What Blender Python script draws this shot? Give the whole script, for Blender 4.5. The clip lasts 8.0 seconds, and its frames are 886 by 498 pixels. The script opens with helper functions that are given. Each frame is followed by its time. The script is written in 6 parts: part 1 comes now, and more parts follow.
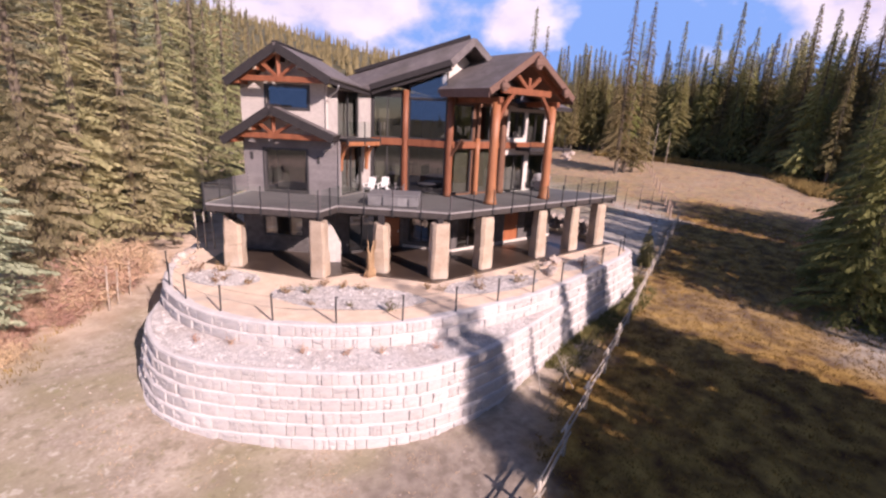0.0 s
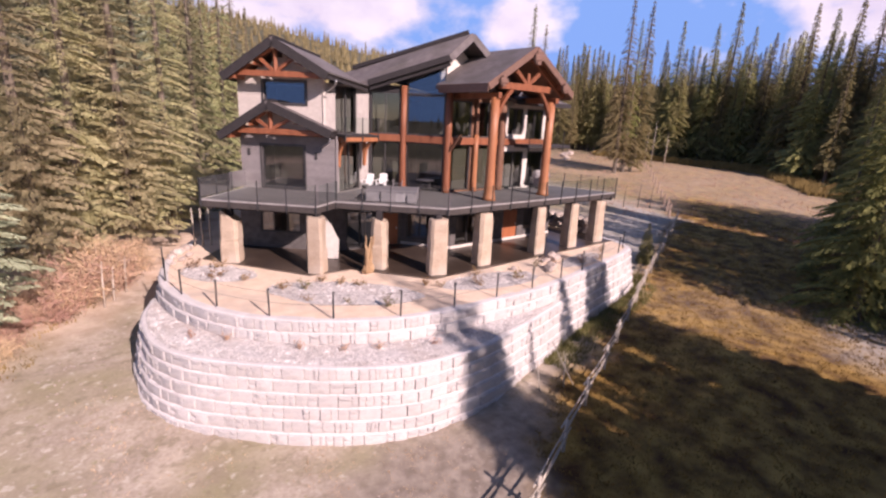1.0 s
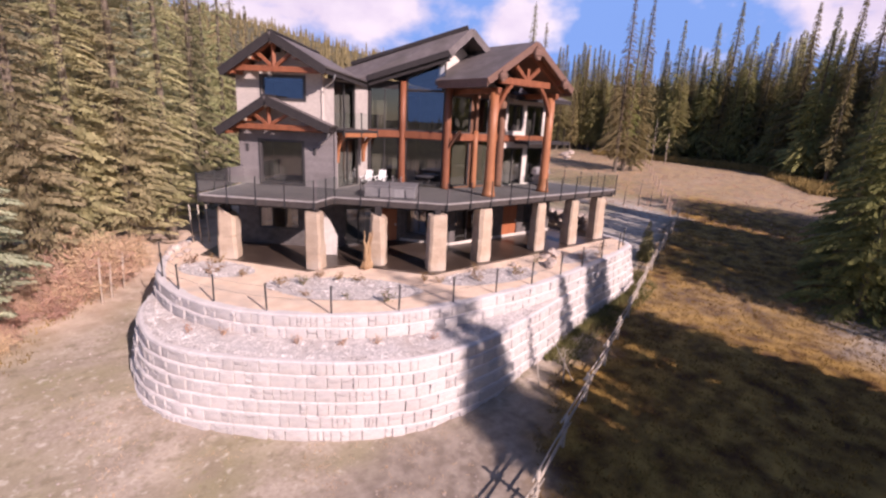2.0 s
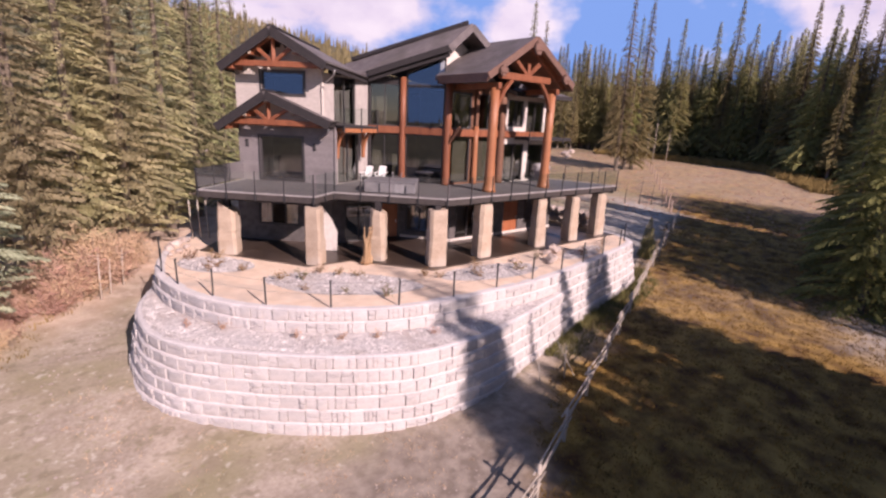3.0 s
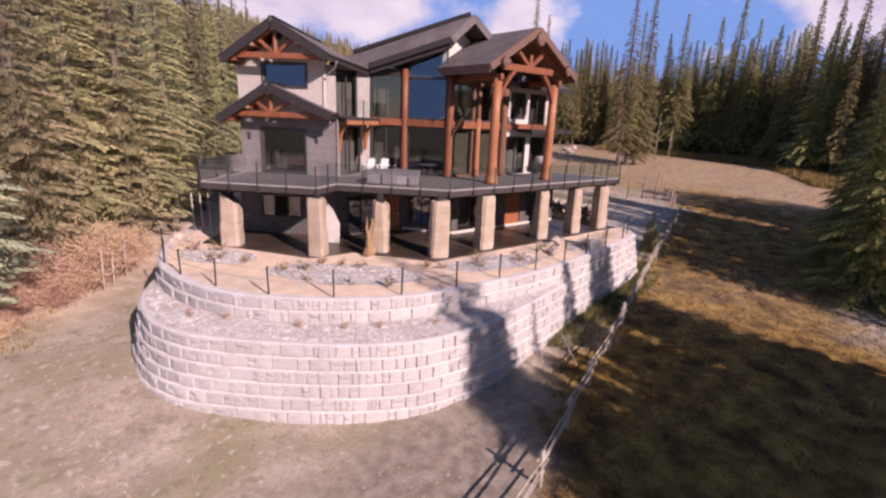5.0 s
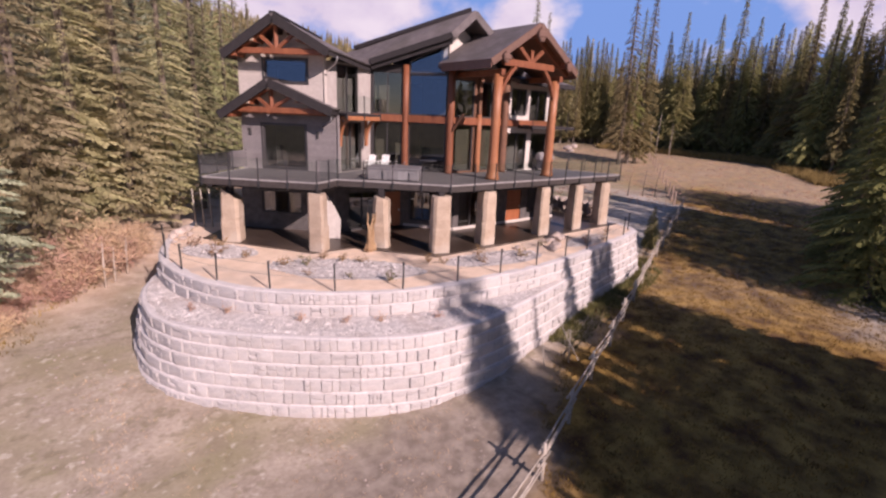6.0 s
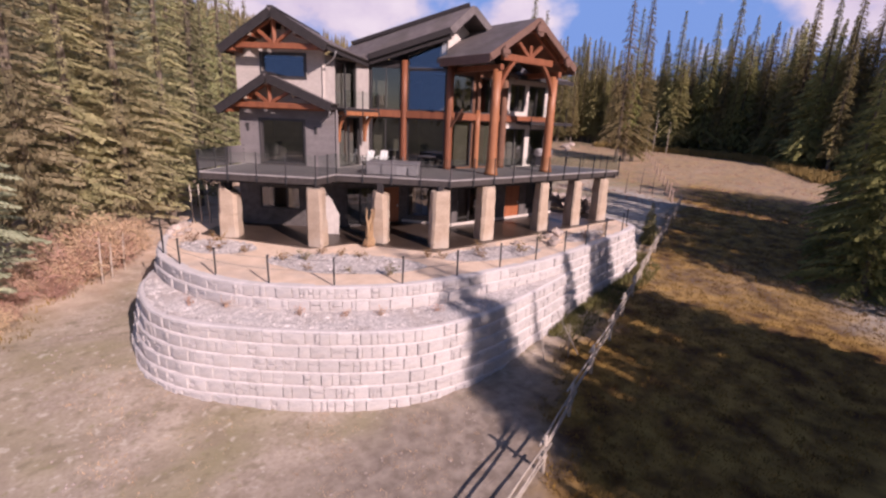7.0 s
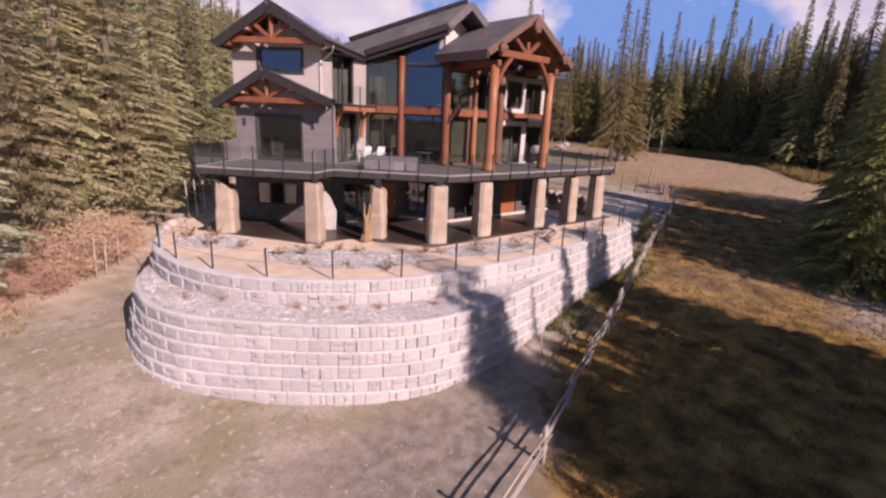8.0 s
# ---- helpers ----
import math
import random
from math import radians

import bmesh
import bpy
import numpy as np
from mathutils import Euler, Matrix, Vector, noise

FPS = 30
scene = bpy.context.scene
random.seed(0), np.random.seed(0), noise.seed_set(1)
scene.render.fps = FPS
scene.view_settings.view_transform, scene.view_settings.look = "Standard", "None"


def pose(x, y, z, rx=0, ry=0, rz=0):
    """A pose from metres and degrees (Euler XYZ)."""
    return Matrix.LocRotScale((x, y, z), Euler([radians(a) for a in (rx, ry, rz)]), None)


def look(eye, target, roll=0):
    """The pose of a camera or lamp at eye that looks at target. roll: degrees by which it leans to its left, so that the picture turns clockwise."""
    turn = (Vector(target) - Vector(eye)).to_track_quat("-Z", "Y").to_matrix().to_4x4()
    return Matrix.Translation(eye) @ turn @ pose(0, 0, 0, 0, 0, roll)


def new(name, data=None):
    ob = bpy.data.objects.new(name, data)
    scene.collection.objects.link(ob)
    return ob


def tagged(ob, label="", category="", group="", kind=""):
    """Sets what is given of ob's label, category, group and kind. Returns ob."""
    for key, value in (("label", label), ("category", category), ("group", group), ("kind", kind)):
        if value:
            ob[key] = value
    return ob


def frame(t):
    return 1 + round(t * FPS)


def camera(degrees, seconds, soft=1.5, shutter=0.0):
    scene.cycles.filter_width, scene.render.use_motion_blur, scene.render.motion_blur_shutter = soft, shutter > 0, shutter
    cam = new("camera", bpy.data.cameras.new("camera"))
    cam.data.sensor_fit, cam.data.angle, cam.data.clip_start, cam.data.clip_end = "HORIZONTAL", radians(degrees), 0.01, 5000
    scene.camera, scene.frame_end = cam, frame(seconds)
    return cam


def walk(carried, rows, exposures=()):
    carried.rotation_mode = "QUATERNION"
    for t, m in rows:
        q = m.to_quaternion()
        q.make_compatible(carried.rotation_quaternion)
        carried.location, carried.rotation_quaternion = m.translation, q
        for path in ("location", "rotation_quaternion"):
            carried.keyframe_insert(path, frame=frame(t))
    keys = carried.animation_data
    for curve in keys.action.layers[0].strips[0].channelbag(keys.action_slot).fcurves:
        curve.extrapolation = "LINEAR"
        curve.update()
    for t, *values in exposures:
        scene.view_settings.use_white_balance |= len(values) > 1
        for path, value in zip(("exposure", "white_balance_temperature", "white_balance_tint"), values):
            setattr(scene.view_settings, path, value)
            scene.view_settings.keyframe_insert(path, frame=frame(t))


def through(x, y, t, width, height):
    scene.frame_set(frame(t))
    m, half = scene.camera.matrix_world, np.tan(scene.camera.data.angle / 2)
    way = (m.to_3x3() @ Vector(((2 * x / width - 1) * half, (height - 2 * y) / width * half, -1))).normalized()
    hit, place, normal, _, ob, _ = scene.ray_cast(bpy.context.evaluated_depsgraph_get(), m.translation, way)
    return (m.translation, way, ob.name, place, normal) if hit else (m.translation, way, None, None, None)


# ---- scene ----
cam = camera(85.6, 8.0, soft=2.35)

PATH = [
    (0, (-14.864, -18.158, 8.042), (-13.634, -16.671, 7.516), 2.8),
    (0.5, (-14.817, -18.134, 7.899), (-13.585, -16.648, 7.375), 2.8),
    (1, (-14.772, -18.088, 7.738), (-13.538, -16.604, 7.217), 2.8),
    (1.5, (-14.707, -18.089, 7.603), (-13.473, -16.603, 7.083), 2.8),
    (3, (-14.609, -18.08, 7.181), (-13.378, -16.591, 6.664), 2.7),
    (3.5, (-14.6, -18.093, 7.084), (-13.372, -16.603, 6.565), 2.7),
    (4, (-14.625, -18.084, 6.997), (-13.397, -16.593, 6.477), 2.7),
    (4.5, (-14.645, -18.096, 6.922), (-13.419, -16.605, 6.399), 2.6),
    (6, (-14.705, -18.131, 6.636), (-13.482, -16.638, 6.109), 2.5),
    (6.5, (-14.745, -18.091, 6.503), (-13.518, -16.603, 5.976), 2.5),
    (7, (-14.785, -18.087, 6.403), (-13.554, -16.603, 5.875), 2.5),
    (7.5, (-14.839, -18.08, 6.256), (-13.601, -16.6, 5.73), 2.6),
    (8, (-14.953, -18.016, 6.111), (-13.702, -16.546, 5.588), 2.7),
]
walk(cam, [(t, look(eye, target, roll)) for t, eye, target, roll in PATH], [(0.0, 0.70, 6500, 32), (1.7, 0.62, 6500, 33), (4.0, 0.46, 6500, 34), (8.0, 0.32, 6500, 34)])

# ---------------------------------------------------------------- world, sun
SUN_EL, SUN_AZ = radians(30.5), radians(-88)
to_sun = Vector((math.cos(SUN_EL) * math.cos(SUN_AZ), math.cos(SUN_EL) * math.sin(SUN_AZ), math.sin(SUN_EL)))
world = bpy.data.worlds.new("sky")
scene.world = world
world.use_nodes = True
wn = world.node_tree.nodes
sky = wn.new("ShaderNodeTexSky")
sky.sky_type, sky.sun_disc = "NISHITA", False
sky.sun_elevation, sky.sun_rotation = SUN_EL, math.pi / 2 - SUN_AZ
sky.altitude, sky.air_density, sky.dust_density, sky.ozone_density = 1200, 1.0, 0.4, 1.0
wn["Background"].inputs["Strength"].default_value = 0.05
world.node_tree.links.new(sky.outputs[0], wn["Background"].inputs["Color"])
sun = new("sun", bpy.data.lights.new("sun", "SUN"))
sun.data.energy, sun.data.angle, sun.data.color = 5.0, radians(0.6), (1.0, 0.90, 0.78)
sun.matrix_world = look(to_sun * 100, (0, 0, 0))


# ---------------------------------------------------------------- materials
def material(name, c1, c2, scale=6.0, rough=0.8, bump=0.3, fine=60.0, metal=0.0, spread=0.0, stain=None, stain_scale=0.6, stretch=(1, 1, 1), island=False, coords="Object", bump_dist=0.03):
    """Two colours mixed by coarse and fine noise, bump from both, an optional stain colour and a shift per object."""
    m = bpy.data.materials.new(name)
    m.use_nodes = True
    n, l = m.node_tree.nodes, m.node_tree.links
    b = n["Principled BSDF"]
    b.inputs["Roughness"].default_value, b.inputs["Metallic"].default_value = rough, metal
    tc, mp = n.new("ShaderNodeTexCoord"), n.new("ShaderNodeMapping")
    mp.inputs["Scale"].default_value = stretch
    l.new(tc.outputs[coords], mp.inputs["Vector"])
    n1, n2 = n.new("ShaderNodeTexNoise"), n.new("ShaderNodeTexNoise")
    n1.inputs["Scale"].default_value, n1.inputs["Detail"].default_value = scale, 5
    n2.inputs["Scale"].default_value, n2.inputs["Detail"].default_value = fine, 3
    for t in (n1, n2):
        l.new(mp.outputs[0], t.inputs["Vector"])
    add = n.new("ShaderNodeMath")
    add.operation = "MULTIPLY_ADD"
    add.inputs[1].default_value = 0.45
    l.new(n2.outputs["Fac"], add.inputs[0])
    half = n.new("ShaderNodeMath")
    half.operation = "MULTIPLY"
    half.inputs[1].default_value = 0.55
    l.new(n1.outputs["Fac"], half.inputs[0])
    l.new(half.outputs[0], add.inputs[2])
    ramp = n.new("ShaderNodeValToRGB")
    ramp.color_ramp.elements[0].position, ramp.color_ramp.elements[1].position = 0.36, 0.64
    ramp.color_ramp.elements[0].color, ramp.color_ramp.elements[1].color = (*c1, 1), (*c2, 1)
    l.new(add.outputs[0], ramp.inputs[0])
    out = ramp.outputs[0]
    if stain:
        n3 = n.new("ShaderNodeTexNoise")
        n3.inputs["Scale"].default_value, n3.inputs["Detail"].default_value = stain_scale, 6
        l.new(tc.outputs[coords], n3.inputs["Vector"])
        r3 = n.new("ShaderNodeValToRGB")
        r3.color_ramp.elements[0].position, r3.color_ramp.elements[1].position = 0.48, 0.66
        l.new(n3.outputs["Fac"], r3.inputs[0])
        mx = n.new("ShaderNodeMix")
        mx.data_type = "RGBA"
        mx.inputs[7].default_value = (*stain, 1)
        l.new(r3.outputs[0], mx.inputs[0])
        l.new(out, mx.inputs[6])
        out = mx.outputs[2]
    if spread:
        hs = n.new("ShaderNodeHueSaturation")
        src = n.new("ShaderNodeNewGeometry").outputs["Random Per Island"] if island else n.new("ShaderNodeObjectInfo").outputs["Random"]
        mr = n.new("ShaderNodeMapRange")
        mr.inputs["To Min"].default_value, mr.inputs["To Max"].default_value = 1 - spread, 1 + spread
        l.new(src, mr.inputs["Value"])
        l.new(mr.outputs[0], hs.inputs["Value"])
        l.new(out, hs.inputs["Color"])
        out = hs.outputs[0]
    l.new(out, b.inputs["Base Color"])
    if bump:
        bp = n.new("ShaderNodeBump")
        bp.inputs["Strength"].default_value, bp.inputs["Distance"].default_value = bump, bump_dist
        l.new(add.outputs[0], bp.inputs["Height"])
        l.new(bp.outputs[0], b.inputs["Normal"])
    return m


def glass(name, tint=(0.9, 0.95, 0.93), see=0.85, rough=0.02, ior=1.5):
    """Thin pane: mostly lets light through, reflects by Fresnel."""
    m = bpy.data.materials.new(name)
    m.use_nodes = True
    n, l = m.node_tree.nodes, m.node_tree.links
    n.remove(n["Principled BSDF"])
    tr, gl, mx, fr = n.new("ShaderNodeBsdfTransparent"), n.new("ShaderNodeBsdfGlossy"), n.new("ShaderNodeMixShader"), n.new("ShaderNodeFresnel")
    tr.inputs["Color"].default_value = (*[c * see for c in tint], 1)
    gl.inputs["Roughness"].default_value = rough
    fr.inputs["IOR"].default_value = ior
    l.new(fr.outputs[0], mx.inputs[0])
    l.new(tr.outputs[0], mx.inputs[1])
    l.new(gl.outputs[0], mx.inputs[2])
    l.new(mx.outputs[0], n["Material Output"].inputs["Surface"])
    return m


TIMBER = material("stained_timber", (0.165, 0.05, 0.021), (0.26, 0.088, 0.038), 3, 0.55, 0.3, 40, stretch=(1, 1, 0.25), spread=0.15)
LOG = material("peeled_log", (0.275, 0.10, 0.042), (0.39, 0.158, 0.07), 3, 0.5, 0.35, 30, stretch=(1, 1, 0.15))
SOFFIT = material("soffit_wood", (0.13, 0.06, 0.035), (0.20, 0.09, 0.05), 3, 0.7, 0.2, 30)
ROOF = material("roof_shingle", (0.105, 0.088, 0.09), (0.17, 0.145, 0.145), 3, 0.85, 0.5, 45, stain=(0.10, 0.085, 0.08))
FASCIA = material("dark_fascia", (0.016, 0.013, 0.014), (0.030, 0.024, 0.025), 4, 0.8, 0.15, 50)
FASCIA_RED = material("porch_fascia", (0.125, 0.068, 0.05), (0.18, 0.098, 0.073), 4, 0.6, 0.15, 50)
SIDING = material("grey_siding", (0.155, 0.135, 0.136), (0.225, 0.20, 0.198), 5, 0.8, 0.2, 70, stretch=(1, 1, 4), stain=(0.15, 0.13, 0.13), spread=0.08)
# grey stone darkened so that its colour carries the shade under the deck
STONE_WALL = material("grey_stone_wall", (0.075, 0.063, 0.061), (0.14, 0.124, 0.119), 3, 0.85, 0.4, 30)
CREAM_SIDING = material("cream_siding", (0.40, 0.345, 0.31), (0.52, 0.46, 0.42), 4, 0.8, 0.2, 60, stretch=(1, 1, 4), spread=0.06)
# paler copy of the siding; sunlight on the wing's side is in its colour
LIT_SIDING = material("lit_siding", (0.32, 0.28, 0.262), (0.42, 0.375, 0.35), 4, 0.75, 0.15, 60)
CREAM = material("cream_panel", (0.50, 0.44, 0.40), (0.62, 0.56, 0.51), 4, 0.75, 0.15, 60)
FRAME = material("dark_window_frame", (0.035, 0.032, 0.033), (0.055, 0.05, 0.05), 8, 0.45, 0.1, 60)
RAIL = material("black_rail_metal", (0.03, 0.03, 0.033), (0.05, 0.048, 0.05), 8, 0.45, 0.1, 60, metal=0.3)
PANE = glass("window_pane", (0.75, 0.82, 0.85), 0.55, 0.015, 2.5)
RAILGLASS = glass("rail_glass", (0.9, 0.96, 0.94), 0.93)
# stands for the hillside reflected in the porch panes; olive curtains in the bay
OLIVE_SHEET = material("olive_sheet", (0.10, 0.09, 0.06), (0.145, 0.13, 0.09), 3, 0.9, 0.1, 60)
CURTAIN = material("pale_curtain", (0.20, 0.185, 0.16), (0.30, 0.275, 0.24), 3, 0.9, 0.3, 20, stretch=(6, 6, 0.3))
# dark colour that puts the rooms' shade behind the panes
INSIDE = material("shaded_interior", (0.07, 0.062, 0.055), (0.11, 0.097, 0.085), 3, 0.9, 0.05, 40)
DECKTOP = material("grey_deck_membrane", (0.11, 0.10, 0.10), (0.165, 0.15, 0.15), 2.5, 0.7, 0.1, 50, stain=(0.11, 0.10, 0.10))
DECKLIP = material("deck_lip_flashing", (0.26, 0.24, 0.235), (0.36, 0.335, 0.325), 4, 0.5, 0.05, 50)
DECKEDGE = material("deck_edge", (0.036, 0.029, 0.027), (0.062, 0.051, 0.047), 4, 0.6, 0.1, 50)
PILLAR = material("sandstone_pillar", (0.33, 0.247, 0.182), (0.46, 0.36, 0.275), 1.8, 0.85, 0.5, 18, stain=(0.43, 0.36, 0.30), spread=0.08)
# dark brown concrete, taken darker still to carry the deck's shade
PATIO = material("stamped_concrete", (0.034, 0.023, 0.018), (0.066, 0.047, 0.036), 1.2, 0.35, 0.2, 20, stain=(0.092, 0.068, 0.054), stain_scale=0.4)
SAND = material("decomposed_granite", (0.64, 0.475, 0.345), (0.83, 0.645, 0.50), 1.5, 0.95, 0.4, 50, stain=(0.58, 0.46, 0.37), stain_scale=0.5)
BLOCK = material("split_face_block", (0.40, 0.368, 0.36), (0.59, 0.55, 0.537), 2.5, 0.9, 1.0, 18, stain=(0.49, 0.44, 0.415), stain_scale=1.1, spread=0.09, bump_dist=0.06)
# block colour lightened for the top edges: the sun on them is painted
LIT_BLOCKTOP = material("sunlit_block_ledge", (0.58, 0.53, 0.51), (0.72, 0.67, 0.65), 2.5, 0.9, 0.3, 30, spread=0.06)
CORE = material("wall_joint", (0.30, 0.27, 0.255), (0.42, 0.38, 0.36), 3, 0.95, 0.3, 30)
GRAVEL = material("bench_gravel", (0.38, 0.35, 0.34), (0.64, 0.59, 0.57), 5, 0.95, 0.8, 14, stain=(0.44, 0.38, 0.35), bump_dist=0.06)
PEBBLE = material("pebbles", (0.30, 0.27, 0.258), (0.66, 0.61, 0.59), 3, 0.9, 0.3, 20, spread=0.38, island=True)
WEATHERED = material("weathered_pole", (0.33, 0.28, 0.23), (0.46, 0.40, 0.34), 4, 0.9, 0.4, 30, stretch=(1, 1, 0.2))
BARK = material("conifer_bark", (0.10, 0.078, 0.06), (0.20, 0.16, 0.125), 4, 0.95, 0.7, 20, stretch=(1, 1, 0.3))
PALEWOOD = material("pale_dead_wood", (0.42, 0.35, 0.29), (0.58, 0.50, 0.43), 4, 0.9, 0.3, 20, stretch=(1, 1, 0.2))
DEADWOOD = material("bare_twigs", (0.30, 0.21, 0.16), (0.42, 0.31, 0.25), 4, 0.9, 0.2, 20)
def leafy(m, through=0.42, low=0.8, high=1.2):
    """Foliage lets some light through, and no two plants have quite the same shade."""
    n, l = m.node_tree.nodes, m.node_tree.links
    b = n["Principled BSDF"]
    src = b.inputs["Base Color"].links[0].from_socket
    hs, oi = n.new("ShaderNodeHueSaturation"), n.new("ShaderNodeObjectInfo")
    for sock, a, c in (("Value", low, high), ("Hue", 0.482, 0.538)):
        mr = n.new("ShaderNodeMapRange")
        mr.inputs["To Min"].default_value, mr.inputs["To Max"].default_value = a, c
        l.new(oi.outputs["Random"], mr.inputs["Value"])
        l.new(mr.outputs[0], hs.inputs[sock])
    l.new(src, hs.inputs["Color"])
    l.new(hs.outputs[0], b.inputs["Base Color"])
    tr, mx = n.new("ShaderNodeBsdfTranslucent"), n.new("ShaderNodeMixShader")
    l.new(hs.outputs[0], tr.inputs["Color"])
    mx.inputs[0].default_value = through
    l.new(b.outputs[0], mx.inputs[1])
    l.new(tr.outputs[0], mx.inputs[2])
    l.new(mx.outputs[0], n["Material Output"].inputs["Surface"])
    return m


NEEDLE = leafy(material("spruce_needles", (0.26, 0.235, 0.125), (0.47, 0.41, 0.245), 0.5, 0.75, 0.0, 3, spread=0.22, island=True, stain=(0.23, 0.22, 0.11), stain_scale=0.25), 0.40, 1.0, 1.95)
# darker copy of NEEDLE; the front trees' shade is in its colour
NEEDLE_SHADED = leafy(material("shaded_spruce_needles", (0.18, 0.17, 0.085), (0.34, 0.305, 0.165), 0.5, 0.75, 0.0, 3, spread=0.22, island=True), 0.35, 0.8, 1.4)
NEEDLE_DARK = leafy(material("fir_needles", (0.20, 0.172, 0.076), (0.38, 0.31, 0.135), 0.5, 0.75, 0.0, 3, spread=0.18, island=True), 0.35)
NEEDLE_FIR = leafy(material("green_fir_needles", (0.175, 0.168, 0.057), (0.325, 0.295, 0.106), 0.5, 0.75, 0.0, 3, spread=0.18, island=True), 0.45)
NEEDLE_BLUE = leafy(material("blue_spruce_needles", (0.215, 0.225, 0.145), (0.40, 0.395, 0.27), 0.5, 0.75, 0.0, 3, spread=0.22, island=True), 0.40, 1.0, 1.5)
DRYLEAF = leafy(material("dry_brush", (0.46, 0.275, 0.19), (0.66, 0.445, 0.33), 1.0, 0.9, 0.0, 5, spread=0.25, island=True), 0.25)
STRAW = material("dry_grass", (0.09, 0.037, 0.004), (0.37, 0.228, 0.052), 0.6, 0.9, 0.0, 5, spread=0.3, island=True)
RUSTBRUSH = leafy(material("rust_brush", (0.13, 0.066, 0.028), (0.30, 0.165, 0.072), 0.4, 0.9, 0.0, 3, spread=0.3, island=True), 0.2)
GREENWEED = material("green_weed", (0.09, 0.085, 0.025), (0.18, 0.16, 0.05), 1.0, 0.8, 0.0, 5, spread=0.3, island=True)
WHITE = material("white_plastic", (0.72, 0.71, 0.70), (0.80, 0.79, 0.78), 4, 0.5, 0.05, 60)
GREYTUB = material("tub_panel", (0.16, 0.145, 0.155), (0.24, 0.215, 0.228), 3, 0.5, 0.1, 40)
DOORWOOD = material("red_wood_door", (0.26, 0.075, 0.03), (0.36, 0.12, 0.05), 3, 0.5, 0.2, 40, stretch=(1, 1, 0.2))
METAL = material("galvanised", (0.45, 0.44, 0.44), (0.58, 0.57, 0.56), 5, 0.4, 0.05, 60, metal=0.7)
ROCK = material("field_stone", (0.30, 0.235, 0.20), (0.47, 0.39, 0.345), 2, 0.9, 0.5, 14, spread=0.2)


# ---------------------------------------------------------------- mesh helpers
def part(name, bm, mat, parent=None, label="", smooth=False):
    me = bpy.data.meshes.new(name)
    bm.to_mesh(me)
    bm.free()
    me.materials.append(mat)
    if smooth:
        me.polygons.foreach_set("use_smooth", [True] * len(me.polygons))
    ob = new(name, me)
    if parent:
        ob.parent = parent
    if label:
        tagged(ob, label)
    return ob


def from_arrays(name, verts, faces, mat, parent=None, label=""):
    me = bpy.data.meshes.new(name)
    me.from_pydata(verts.tolist() if hasattr(verts, "tolist") else verts, [], faces.tolist() if hasattr(faces, "tolist") else faces)
    me.materials.append(mat)
    ob = new(name, me)
    if parent:
        ob.parent = parent
    if label:
        tagged(ob, label)
    return ob


def empty(name, label, category, group="", kind="", at=(0, 0, 0)):
    e = new(name)
    e.location = at
    e.empty_display_size = 0.3
    return tagged(e, label, category, group, kind)


def add_box(bm, c, size, m=None, bevel=0.0):
    mm = Matrix.Translation(c) @ (m.to_4x4() if m else Matrix()) @ Matrix.Diagonal((*size, 1))
    g = bmesh.ops.create_cube(bm, size=1, matrix=mm)
    if bevel:
        es = list({e for v in g["verts"] for e in v.link_edges})
        bmesh.ops.bevel(bm, geom=es, offset=bevel, segments=1, affect="EDGES", profile=0.5)


def beam(bm, p, q, w, h, bevel=0.0, up=(0, 0, 1)):
    """A square beam from p to q, w wide and h along up."""
    p, q = Vector(p), Vector(q)
    z = (q - p).normalized()
    y = Vector(up)
    y = (y - z * y.dot(z))
    if y.length < 1e-3:
        y = Vector((0, 1, 0))
        y = y - z * y.dot(z)
    y.normalize()
    x = y.cross(z)
    r = Matrix((x, y, z)).transposed()
    add_box(bm, (p + q) / 2, (w, h, (q - p).length), r, bevel)


def tube(bm, pts, radii, seg=8):
    """A tapered tube along points."""
    rings = []
    for i, p in enumerate(pts):
        p = Vector(p)
        d = (Vector(pts[min(i + 1, len(pts) - 1)]) - Vector(pts[max(i - 1, 0)])).normalized()
        x = d.orthogonal().normalized() if abs(d.z) < 0.99 else Vector((1, 0, 0))
        y = d.cross(x).normalized()
        x = y.cross(d)
        rings.append([bm.verts.new(p + (x * math.cos(k * math.tau / seg) + y * math.sin(k * math.tau / seg)) * radii[i]) for k in range(seg)])
    for a, b in zip(rings, rings[1:]):
        for k in range(seg):
            bm.faces.new((a[k], a[(k + 1) % seg], b[(k + 1) % seg], b[k]))
    bm.faces.new(rings[0][::-1])
    bm.faces.new(rings[-1])


def prism(bm, poly, z0, z1):
    lo = [bm.verts.new((x, y, z0)) for x, y in poly]
    hi = [bm.verts.new((x, y, z1)) for x, y in poly]
    n = len(poly)
    bm.faces.new(hi)
    bm.faces.new(lo[::-1])
    for i in range(n):
        bm.faces.new((lo[i], lo[(i + 1) % n], hi[(i + 1) % n], hi[i]))
    bmesh.ops.recalc_face_normals(bm, faces=bm.faces[:])


def sheet(bm, pts, t, down=(0, 0, -1)):
    """A slab of thickness t below a flat polygon."""
    d = Vector(down) * t
    hi = [bm.verts.new(p) for p in pts]
    lo = [bm.verts.new(Vector(p) + d) for p in pts]
    n = len(pts)
    bm.faces.new(hi)
    bm.faces.new(lo[::-1])
    for i in range(n):
        bm.faces.new((hi[i], lo[i], lo[(i + 1) % n], hi[(i + 1) % n]))
    bmesh.ops.recalc_face_normals(bm, faces=bm.faces[:])


